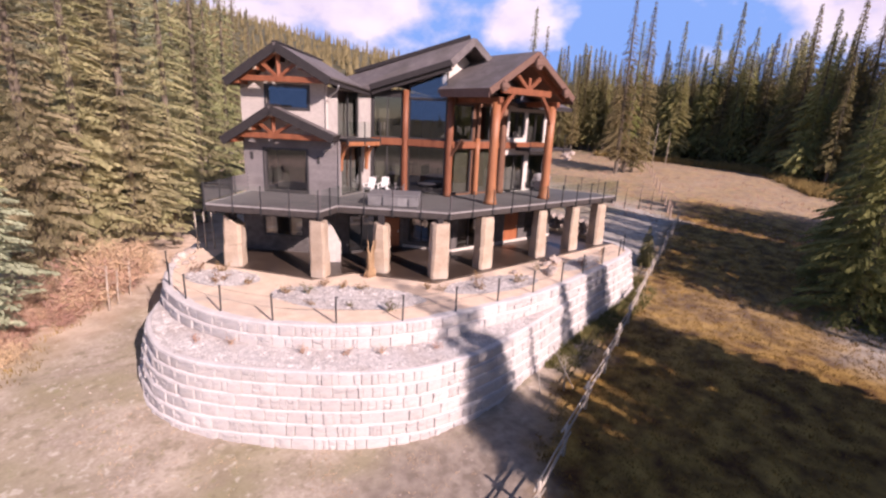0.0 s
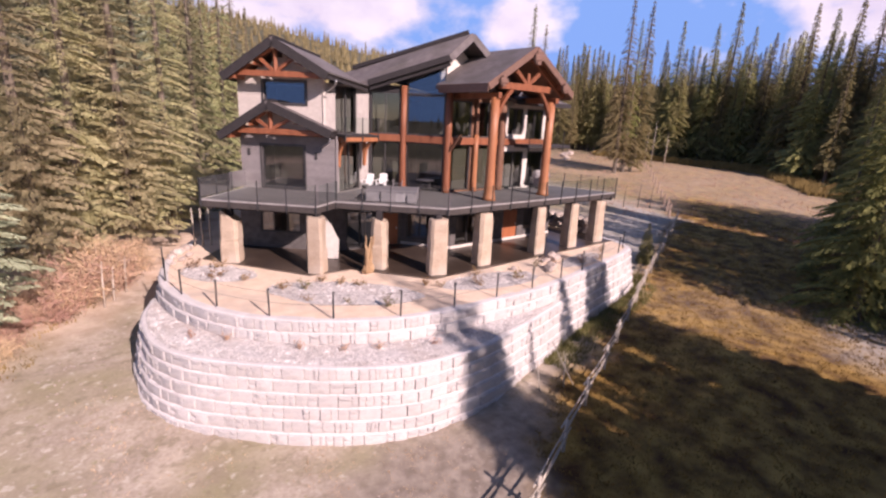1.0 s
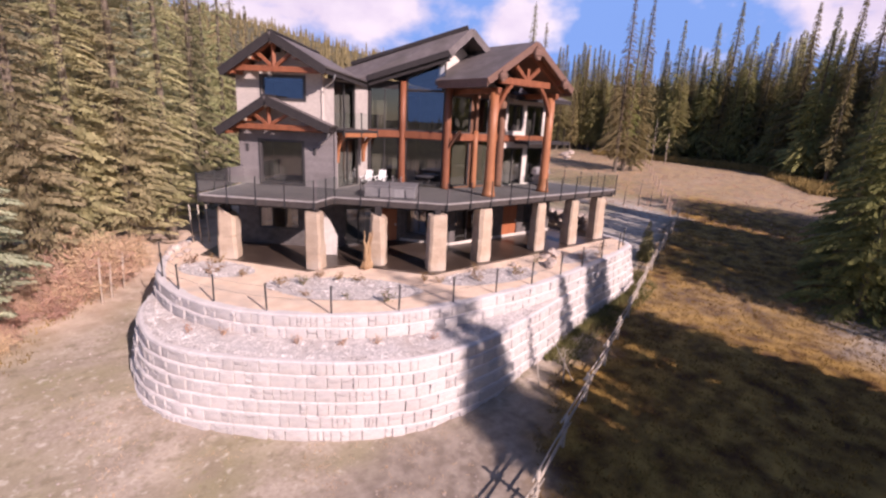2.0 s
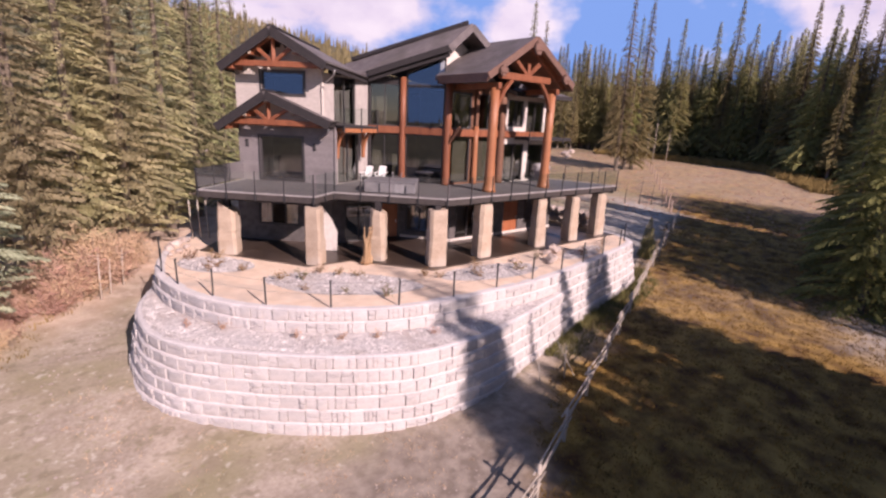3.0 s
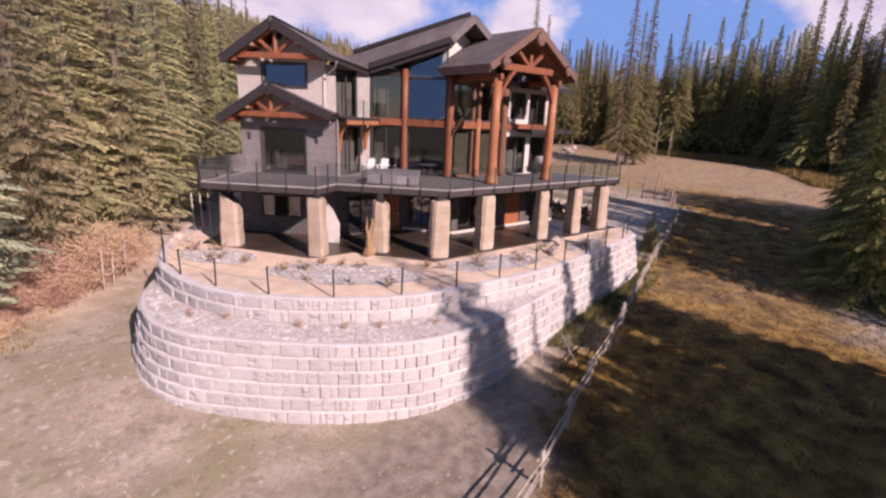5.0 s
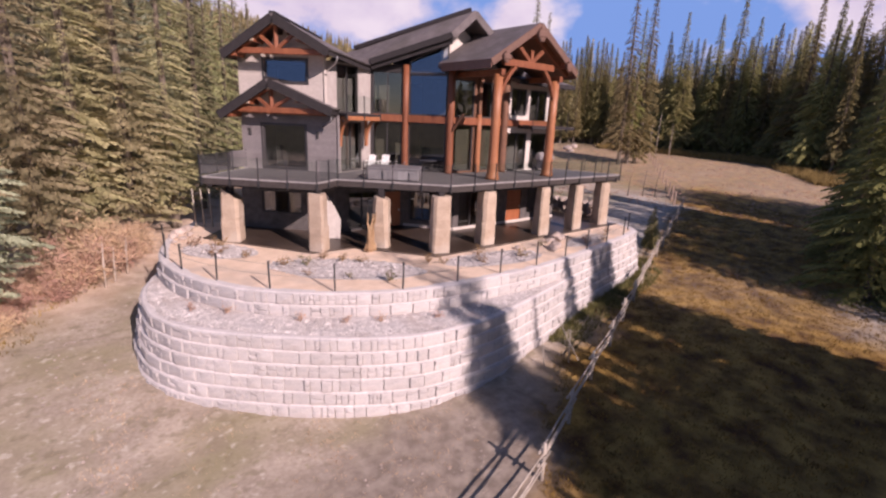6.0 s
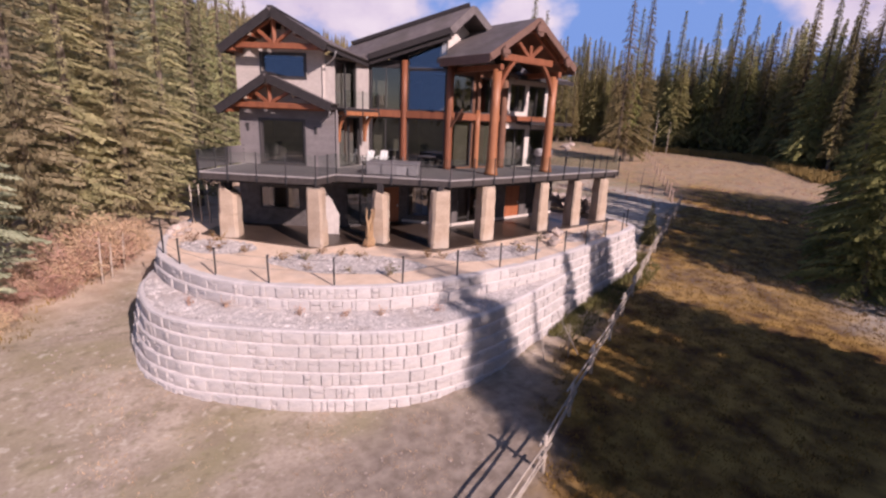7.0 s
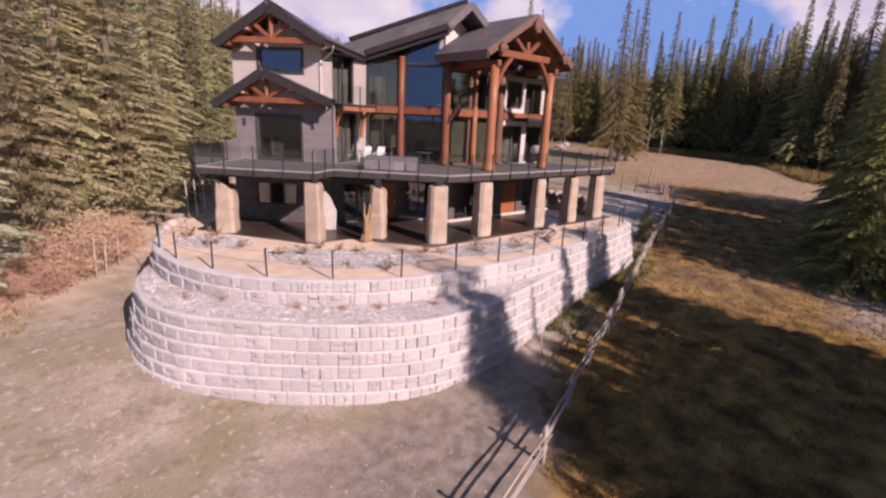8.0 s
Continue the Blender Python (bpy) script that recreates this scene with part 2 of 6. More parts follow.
def wall(bm, p, q, z0, z1, t=0.25, holes=(), top=None):
    """An upright wall from p to q with openings (s0, s1, za, zb); thickness lies to the left of p to q. top(s) gives a sloping top."""
    p, q = Vector((*p, 0)), Vector((*q, 0))
    length = (q - p).length
    d = (q - p) / length
    nrm = Vector((-d.y, d.x, 0)) * t
    ss = sorted({0.0, length, *[min(max(h[i], 0), length) for h in holes for i in (0, 1)]})
    zs = sorted({z0, z1, *[min(max(h[i], z0), z1) for h in holes for i in (2, 3)]})
    solid = {}
    for i in range(len(ss) - 1):
        for j in range(len(zs) - 1):
            sc, zc = (ss[i] + ss[i + 1]) / 2, (zs[j] + zs[j + 1]) / 2
            solid[i, j] = not any(h[0] < sc < h[1] and h[2] < zc < h[3] for h in holes)

    def v(i, j, k):
        z = zs[j]
        if top and j == len(zs) - 1:
            z = top(ss[i])
        return bm.verts.new(p + d * ss[i] + nrm * k + Vector((0, 0, z)))
    for (i, j), s in solid.items():
        if not s:
            continue
        bm.faces.new((v(i, j, 0), v(i + 1, j, 0), v(i + 1, j + 1, 0), v(i, j + 1, 0)))
        bm.faces.new((v(i + 1, j, 1), v(i, j, 1), v(i, j + 1, 1), v(i + 1, j + 1, 1)))
        for di, dj, a, b in ((-1, 0, (0, 0), (0, 1)), (1, 0, (1, 1), (1, 0)), (0, -1, (1, 0), (0, 0)), (0, 1, (0, 1), (1, 1))):
            if not solid.get((i + di, j + dj), False):
                bm.faces.new((v(i + a[0], j + a[1], 0), v(i + b[0], j + b[1], 0), v(i + b[0], j + b[1], 1), v(i + a[0], j + a[1], 1)))
    bmesh.ops.remove_doubles(bm, verts=bm.verts[:], dist=1e-4)
    bmesh.ops.recalc_face_normals(bm, faces=bm.faces[:])


R2 = math.sqrt(0.5)


def L(a, b, z=None):
    """House wing axes, turned 45 degrees: a along its front, b into the house."""
    return ((a + b) * R2, (b - a) * R2) if z is None else ((a + b) * R2, (b - a) * R2, z)


HEAD = (0.637, 0.771)


def ground_z(x, y):
    """The yard rises gently away from the lower wall; past the trees it climbs to wooded hills."""
    s = (x + 14.86) * HEAD[0] + (y + 18.16) * HEAD[1]
    z = -3.4 + 0.054 * (min(max(s, -40), 130) - 15)
    z -= 0.28 * math.exp(-((x + 8.5) ** 2 + (y + 4.0) ** 2) / 36)
    z += 0.10 * noise.noise((x * 0.12, y * 0.12, 0)) + 0.05 * noise.noise((x * 0.5, y * 0.5, 3))
    far = math.hypot(x + 14.86, y + 18.16)
    if far > 140:
        bearing = math.degrees(math.atan2(y + 18.16, x + 14.86))
        left = max(0.0, min(1.0, (bearing - 45) / 30)) if bearing > -60 else 0.0
        if bearing > 130:
            left = max(0.0, 1 - (bearing - 130) / 30)
        far = min(far, 950)
        rise = 0.085 + 0.115 * left
        if bearing > 150 or bearing < -110:
            rise = 0.0
        z += (far - 140) * rise * min(1, (far - 140) / 150)
    return z


# ---------------------------------------------------------------- ground
def zone(x, y):
    """0 bare dirt, 1 dry grass field, 2 grey drive, 3 rusty brush floor."""
    side = (x + 3.9) * -0.347 + (y + 10.3) * 0.938
    u = (x + 14.86) * HEAD[1] - (y + 18.16) * HEAD[0]
    w = 1.6 * noise.noise((x * 0.25, y * 0.25, 7)) + 0.7 * noise.noise((x, y, 9))
    near = 1.5 * max(0.0, min(1.0, (x + 3.6) / 1.8))
    grass = max(0, min(1, (-side + 0.6 + near + w) / 2.0)) if x > -6 else 0.0
    brush = max(0, min(1, (-u - 17.0 - 0.25 * (y - 8) * -1 + w * 1.5) / 3)) if u < 0 else 0.0
    d = abs((y - 5.5) - (x - 28) * 0.32 + w)
    drive = max(0, min(0.9, (4.2 - d) / 2)) if 14 < x < 38 else 0.0
    drive = max(drive, max(0, min(0.85, (5.0 - math.hypot(x - 19.5, y + 16.0)) / 3 + 0.3 * w)) if x > 12 else 0.0)
    if x > 47:
        brush = max(brush, 0.2 * min(1, (x - 47) / 8))
    if x > 50:
        grass *= max(0.6, 1 - (x - 50) / 8)
    if x > 12 and side > 0:
        grass = max(grass, max(0, min(0.6, (x - 40) / 12)))
    # a dusty, thinly grown strip that paints the field's sunlit band paler
    k = (x - 10) * 0.61 + (y + 3) * -0.79
    off = (x - 10) * 0.79 + (y + 3) * 0.61
    if -6 < k < 30:
        grass *= 1 - 0.22 * math.exp(-((off - 2.5 + w) / 4.5) ** 2)
    return grass, drive, brush


def soil(x, y):
    """Bare graded soil, greyer and darker, in front of the lower wall."""
    w = noise.noise((x * 0.3, y * 0.3, 17)) * 1.8 + noise.noise((x * 1.1, y * 1.1, 5)) * 0.7
    return max(0.0, min(1.0, (7.2 + w - math.hypot((x + 5.6) * 0.9, y + 11.5)) / 3))


def build_ground():
    rs = np.concatenate([np.linspace(2, 60, 88), np.geomspace(62, 2600, 60)])
    na = 240
    verts, cols = [], []
    for r in rs:
        for k in range(na):
            a = math.tau * k / na
            x, y = -6 + r * math.cos(a), -4 + r * math.sin(a)
            verts.append((x, y, ground_z(x, y)))
            cols.append((*zone(x, y), max(0.0, min(1.0, (math.hypot(x + 14.86, y + 18.16) - 105) / 25))))
    verts.append((-6, -4, ground_z(-6, -4)))
    cols.append((0, 0, 0, 0))
    faces = []
    for i in range(len(rs) - 1):
        for k in range(na):
            k2 = (k + 1) % na
            faces.append((i * na + k, i * na + k2, (i + 1) * na + k2, (i + 1) * na + k)[::-1])
    c = len(verts) - 1
    for k in range(na):
        faces.append((c, k, (k + 1) % na))
    me = bpy.data.meshes.new("ground")
    me.from_pydata(verts, [], faces)
    at = me.attributes.new("zone", "FLOAT_COLOR", "POINT")
    at.data.foreach_set("color", [v for c in cols for v in c])
    me.attributes.new("soil", "FLOAT", "POINT").data.foreach_set("value", [soil(v[0], v[1]) for v in verts])
    m = material("yard_ground", (0.29, 0.232, 0.178), (0.47, 0.39, 0.315), 0.6, 0.95, 0.7, 7, stain=(0.29, 0.24, 0.14), stain_scale=0.16, bump_dist=0.08)
    n, l = m.node_tree.nodes, m.node_tree.links
    b = n["Principled BSDF"]
    base = b.inputs["Base Color"].links[0].from_socket
    attr = n.new("ShaderNodeAttribute")
    attr.attribute_name = "zone"
    sep = n.new("ShaderNodeSeparateColor")
    l.new(attr.outputs["Color"], sep.inputs[0])
    tc = n.new("ShaderNodeTexCoord")
    for colour, sc, lo, hi, most in (((0.25, 0.225, 0.12), 0.33, 0.50, 0.68, 0.5), ((0.27, 0.215, 0.155), 0.9, 0.52, 0.66, 0.6), ((0.21, 0.175, 0.11), 2.1, 0.55, 0.66, 0.6), ((0.24, 0.225, 0.10), 4.0, 0.60, 0.70, 0.5), ((0.60, 0.53, 0.45), 3.2, 0.60, 0.70, 0.55)):
        t = n.new("ShaderNodeTexNoise")
        t.inputs["Scale"].default_value, t.inputs["Detail"].default_value = sc, 7
        l.new(tc.outputs["Object"], t.inputs["Vector"])
        mr = n.new("ShaderNodeMapRange")
        for nm, v in (("From Min", lo), ("From Max", hi), ("To Max", most)):
            mr.inputs[nm].default_value = v
        l.new(t.outputs["Fac"], mr.inputs["Value"])
        mx = n.new("ShaderNodeMix")
        mx.data_type = "RGBA"
        mx.inputs[7].default_value = (*colour, 1)
        l.new(mr.outputs[0], mx.inputs[0])
        l.new(base, mx.inputs[6])
        base = mx.outputs[2]
    at2, t2, r2, mx2 = n.new("ShaderNodeAttribute"), n.new("ShaderNodeTexNoise"), n.new("ShaderNodeValToRGB"), n.new("ShaderNodeMix")
    at2.attribute_name = "soil"
    t2.inputs["Scale"].default_value, t2.inputs["Detail"].default_value = 2.4, 9
    l.new(tc.outputs["Object"], t2.inputs["Vector"])
    r2.color_ramp.elements[0].position, r2.color_ramp.elements[1].position = 0.36, 0.66
    r2.color_ramp.elements[0].color, r2.color_ramp.elements[1].color = (0.20, 0.158, 0.125, 1), (0.33, 0.272, 0.222, 1)
    l.new(t2.outputs["Fac"], r2.inputs[0])
    mx2.data_type = "RGBA"
    l.new(at2.outputs["Fac"], mx2.inputs[0])
    l.new(base, mx2.inputs[6])
    l.new(r2.outputs[0], mx2.inputs[7])
    base = mx2.outputs[2]
    for sock, ca, cb, sc in (("Red", (0.072, 0.028, 0.003), (0.37, 0.225, 0.05), 0.9), ("Green", (0.27, 0.242, 0.215), (0.46, 0.42, 0.38), 2.0), ("Blue", (0.44, 0.31, 0.22), (0.62, 0.48, 0.37), 1.2), ("Alpha", (0.06, 0.055, 0.025), (0.12, 0.10, 0.045), 0.05)):
        t = n.new("ShaderNodeTexNoise")
        t.inputs["Scale"].default_value, t.inputs["Detail"].default_value = sc, 8
        l.new(tc.outputs["Object"], t.inputs["Vector"])
        r = n.new("ShaderNodeValToRGB")
        r.color_ramp.elements[0].position, r.color_ramp.elements[1].position = 0.35, 0.66
        r.color_ramp.elements[0].color, r.color_ramp.elements[1].color = (*ca, 1), (*cb, 1)
        l.new(t.outputs["Fac"], r.inputs[0])
        mx = n.new("ShaderNodeMix")
        mx.data_type = "RGBA"
        l.new(attr.outputs["Alpha"] if sock == "Alpha" else sep.outputs[sock], mx.inputs[0])
        l.new(base, mx.inputs[6])
        l.new(r.outputs[0], mx.inputs[7])
        base = mx.outputs[2]
    l.new(base, b.inputs["Base Color"])
    me.materials.append(m)
    me.polygons.foreach_set("use_smooth", [True] * len(me.polygons))
    tagged(new("ground", me), "sloping yard of pale dirt, dry yellow grass and gravel", "ground", kind="structure")


build_ground()

# ---------------------------------------------------------------- terraces
UPPER = [(-8.6, 13.2), (-9.6, 11.4), (-10.8, 9.0), (-11.5, 6.0), (-11.4, 4.0), (-10.9, 2.2), (-10.2, 0.8), (-9.4, -0.3), (-7.8, -1.75), (-5.95, -2.9), (-4.5, -3.5), (-3.2, -3.8), (-0.8, -4.05), (2.7, -4.2), (5.3, -3.95), (9.3, -3.35), (13.6, -2.55), (15.1, -1.95), (15.9, -0.7), (16.2, 1.0)]
LOWER = [(-10.9, 8.2), (-11.9, 6.1), (-12.56, 4.2), (-12.62, 1.8), (-12.2, 0.35), (-11.5, -0.8), (-10.1, -2.25), (-8.6, -3.55), (-6.95, -4.7), (-5.1, -5.55), (-3.0, -5.78), (-1.35, -5.68), (0.35, -5.38), (2.2, -5.0), (4.0, -4.6), (5.6, -4.2), (7.4, -3.85), (9.3, -3.5), (13.65, -2.7), (15.2, -2.08), (16.05, -0.75), (16.35, 1.0)]


def smooth_line(pts, step=0.1):
    """A Catmull-Rom line through the points, in even steps."""
    p = [Vector(q) for q in pts]
    fine = []
    for i in range(len(p) - 1):
        a, b, c, d = p[max(i - 1, 0)], p[i], p[i + 1], p[min(i + 2, len(p) - 1)]
        for k in range(20):
            t = k / 20
            fine.append(0.5 * (2 * b + (c - a) * t + (2 * a - 5 * b + 4 * c - d) * t * t + (3 * b - a - 3 * c + d) * t ** 3))
    fine.append(p[-1])
    out, acc = [fine[0]], 0.0
    for a, b in zip(fine, fine[1:]):
        seg = (b - a).length
        while acc + seg >= step:
            k = (step - acc) / seg
            a = a.lerp(b, k)
            seg = (b - a).length
            out.append(a.copy())
            acc = 0.0
        acc += seg
    return out


def offset_line(line, d):
    out = []
    for i, p in enumerate(line):
        t = (line[min(i + 3, len(line) - 1)] - line[max(i - 3, 0)]).normalized()
        out.append(p + Vector((t.y, -t.x)) * d)
    return out


UP_LINE, LOW_LINE = smooth_line(UPPER), smooth_line(LOWER)
COURSE = 0.47
BENCH = -0.93


def terrace_sheet(name, outer, z, mat, label, inner=None, bump=0.0):
    bm = bmesh.new()
    if inner is None:
        bm.faces.new([bm.verts.new((p.x, p.y, z)) for p in outer[::4]])
        bmesh.ops.triangulate(bm, faces=bm.faces[:])
    else:
        n = 160
        rows = []
        for i in range(n):
            a, b = outer[int(i * (len(outer) - 1) / (n - 1))], inner[int(i * (len(inner) - 1) / (n - 1))]
            rows.append([bm.verts.new((*a.lerp(b, k / 5), z + (bump * noise.noise((a.x + k, a.y, 1)) if k else -0.045))) for k in range(6)])
        for r0, r1 in zip(rows, rows[1:]):
            for k in range(5):
                bm.faces.new((r0[k], r1[k], r1[k + 1], r0[k + 1]))
    bmesh.ops.recalc_face_normals(bm, faces=bm.faces[:])
    for f in bm.faces:
        if f.normal.z < 0:
            f.normal_flip()
    return tagged(part(name, bm, mat), label, "ground", kind="structure")


terrace_sheet("ground_terrace", offset_line(UP_LINE, -0.2), -0.04, SAND, "tan decomposed granite terrace inside the upper wall")
terrace_sheet("ground_bench", offset_line(LOW_LINE, -0.09), BENCH + 0.03, GRAVEL, "grey gravel bench between the two walls", offset_line(UP_LINE, -0.1), 0.03)


def block_mesh(seed):
    """A split-faced block one metre wide: scored into rough panels of uneven depth (towards -y), top ledge coloured
    paler as if catching the sun.
    """
    rnd = random.Random(seed)
    bm = bmesh.new()
    xs = [-0.495] + rnd.choice(([], [], [-0.16], [0.04], [0.18], [-0.2, 0.16], [0.1], [])) + [0.495]
    for x0, x1 in zip(xs, xs[1:]):
        rows = [-0.495, 0.445]
        if x1 - x0 < 0.75 and rnd.random() < 0.55:
            rows.insert(1, rnd.uniform(-0.15, 0.1))
        for z0, z1 in zip(rows, rows[1:]):
            d = 0.015 + rnd.uniform(0.0, 0.075)
            ix, iz = 0.018, 0.035
            xm, zm = x0 + (x1 - x0) * rnd.uniform(0.35, 0.65), z0 + (z1 - z0) * rnd.uniform(0.35, 0.65)
            a = [bm.verts.new(v) for v in ((x0, -0.002, z0), (x1, -0.002, z0), (x1, -0.002, z1), (x0, -0.002, z1))]
            c = [bm.verts.new((x, -d - rnd.uniform(0, 0.02), z)) for x, z in ((x0 + ix, z0 + iz), (x1 - ix, z0 + iz), (x1 - ix, z1 - iz), (x0 + ix, z1 - iz))]
            o = bm.verts.new((xm, -d - rnd.uniform(0.01, 0.05), zm))
            for k in range(4):
                bm.faces.new((a[k], a[(k + 1) % 4], c[(k + 1) % 4], c[k]))
                bm.faces.new((c[k], c[(k + 1) % 4], o))
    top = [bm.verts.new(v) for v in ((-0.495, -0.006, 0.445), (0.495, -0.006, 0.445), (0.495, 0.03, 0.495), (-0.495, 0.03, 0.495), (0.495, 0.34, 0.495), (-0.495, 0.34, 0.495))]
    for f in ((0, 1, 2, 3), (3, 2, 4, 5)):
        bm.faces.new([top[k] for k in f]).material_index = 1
    for x in (-0.495, 0.495):
        bm.faces.new([bm.verts.new(v) for v in ((x, 0, -0.495), (x, 0.3, -0.495), (x, 0.3, 0.44), (x, 0, 0.40))])
    me = bpy.data.meshes.new("block")
    bm.to_mesh(me)
    bm.free()
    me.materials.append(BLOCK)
    me.materials.append(LIT_BLOCKTOP)
    return me


BLOCKS = [block_mesh(s) for s in range(24)]


def block_wall(name, line, tops, label, parts_max, near):
    """Courses of blocks that follow line, each course set out a little more than the one above. tops: z of the course tops at each place."""
    root = empty(name, label, "retaining wall", kind="structure")
    rnd = random.Random(len(line))
    count, rest_v, rest_f, rest_m = 0, [], [], []
    core = bmesh.new()
    for c, top in enumerate(tops):
        ln = offset_line(line, 0.095 * c)
        i = rnd.randrange(0, 5)
        while i < len(ln) - 4:
            w = rnd.choice((4, 5, 6, 7, 8, 9))
            j = min(i + w, len(ln) - 1)
            a, b = ln[i], ln[j]
            mid = (a + b) / 2
            if top < ground_z(mid.x, mid.y) - 0.02 or (b - a).length < 0.2:
                i = j
                continue
            ang = math.atan2(b.y - a.y, b.x - a.x)
            wd = (b - a).length
            m = Matrix.Translation((mid.x, mid.y, top - COURSE / 2)) @ Matrix.Rotation(ang, 4, "Z") @ Matrix.Diagonal((wd, rnd.uniform(0.85, 1.25), COURSE, 1))
            me = BLOCKS[rnd.randrange(len(BLOCKS))]
            if count < parts_max and near(mid):
                ob = new("block", me)
                ob.parent = root
                ob.matrix_basis = m
                count += 1
            else:
                o = len(rest_v)
                rest_v += [tuple(m @ v.co) for v in me.vertices]
                rest_f += [tuple(o + k for k in p.vertices) for p in me.polygons]
                rest_m += [p.material_index for p in me.polygons]
            i = j
        inner = offset_line(line, 0.095 * c - 0.028)
        lo, hi = None, None
        for p in inner[::3]:
            v0, v1 = core.verts.new((p.x, p.y, top - COURSE)), core.verts.new((p.x, p.y, top - 0.012))
            p2 = p
            if lo:
                core.faces.new((lo, v0, v1, hi))
            lo, hi = v0, v1
    part("core", core, CORE, root, "dark joints behind the blocks")
    if rest_f:
        ob = tagged(from_arrays("blocks", rest_v, rest_f, BLOCK, root), "pale split-faced blocks", kind="stuff")
        ob.data.materials.append(LIT_BLOCKTOP)
        ob.data.polygons.foreach_set("material_index", rest_m)
    return root

block_wall("wall_upper", UP_LINE, [0.0, -COURSE], "upper retaining wall of pale split-faced concrete blocks, two courses", 150, lambda p: True)
block_wall("wall_lower", LOW_LINE, [BENCH - COURSE * k for k in range(6)], "curved lower retaining wall of pale split-faced concrete blocks in stepped courses", 300, lambda p: p.x < 8)
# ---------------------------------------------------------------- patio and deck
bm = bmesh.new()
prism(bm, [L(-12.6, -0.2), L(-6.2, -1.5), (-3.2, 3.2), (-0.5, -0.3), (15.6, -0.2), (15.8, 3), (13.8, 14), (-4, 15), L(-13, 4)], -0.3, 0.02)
tagged(part("floor_patio", bm, PATIO), "stamped concrete patio, its dark brown deepened for the deck's shade", "floor", kind="structure")

DA, DB, DC, DD, DE, DF = L(-11.75, -1.15), L(-5.92, -1.15), L(-5.6, 0.6), (0.67, 0.2), (15.5, 0.05), (13.75, 4.5)
deck = empty("deck", "raised grey deck with dark edge and glass rail on pillars", "deck")
poly = [DA, DB, DC, DD, DE, DF, (4.5, 4.8), (2.7, 7.2), (0.9, 8.5), (-2.6, 7.6), L(-11.75, 3.5)]
bm = bmesh.new()
prism(bm, poly, 3.30, 3.40)
part("floor", bm, DECKTOP, deck, "pale grey deck membrane")
bm = bmesh.new()
prism(bm, poly, 3.24, 3.296)
part("underside", bm, FASCIA, deck)
for p, q in ((DA, DB), (DB, DC), (DC, DD), (DD, DE), (DE, DF), (L(-11.75, 3.5), DA)):
    bm = bmesh.new()
    p3, q3 = Vector((*p, 3.2)), Vector((*q, 3.2))
    d = (q3 - p3).normalized()
    o = Vector((d.y, -d.x, 0)) * 0.03
    beam(bm, p3 + o - d * 0.03, q3 + o + d * 0.03, 0.06, 0.30, 0.008)
    part("edge_beam", bm, DECKEDGE, deck, "dark grey rim beam")
    bm = bmesh.new()
    up = Vector((0, 0, 0.187))
    beam(bm, p3 + o * 1.3 - d * 0.04 + up, q3 + o * 1.3 + d * 0.04 + up, 0.10, 0.07, 0.008)
    part("lip", bm, DECKLIP, deck, "pale grey flashing along the deck edge")
    bm = bmesh.new()
    beam(bm, p3 - o * 12 - Vector((0, 0, 0.14)), q3 - o * 12 - Vector((0, 0, 0.14)), 0.18, 0.28, 0.01)
    part("girder", bm, FASCIA, deck, "dark girder below the deck")


def rail(p, q, bays, z=3.4, parent=None, first=True, h=1.06):
    p, q = Vector((*p, z)), Vector((*q, z))
    d = (q - p).normalized()
    o = Vector((d.y, -d.x, 0)) * 0.10
    for i in range(bays + 1):
        c = p.lerp(q, i / bays) + o
        if i or first:
            bm = bmesh.new()
            beam(bm, c - Vector((0, 0, 0.42)), c + Vector((0, 0, h)), 0.06, 0.045, 0.006, d)
            beam(bm, c - Vector((0, 0, 0.30)) - o * 0.4, c - Vector((0, 0, 0.02)) - o * 0.4, 0.15, 0.10, 0.01, d)
            part("rail_post", bm, RAIL, parent)
        if i < bays:
            c2 = p.lerp(q, (i + 1) / bays) + o
            bm = bmesh.new()
            bm.faces.new([bm.verts.new(v) for v in (c + d * 0.05 + Vector((0, 0, 0.09)), c2 - d * 0.05 + Vector((0, 0, 0.09)), c2 - d * 0.05 + Vector((0, 0, h - 0.03)), c + d * 0.05 + Vector((0, 0, h - 0.03)))])
            g = part("glass_panel", bm, RAILGLASS, parent, "clear glass rail panel")
            g.visible_shadow = False


rail(DA, DB, 4, parent=deck)
rail(DB, DC, 2, parent=deck, first=False)
rail(DC, DD, 4, parent=deck, first=False)
rail(DD, DE, 10, parent=deck, first=False)
rail(DE, DF, 4, parent=deck, first=False)
rail(L(-11.75, 3.4), DA, 3, parent=deck)


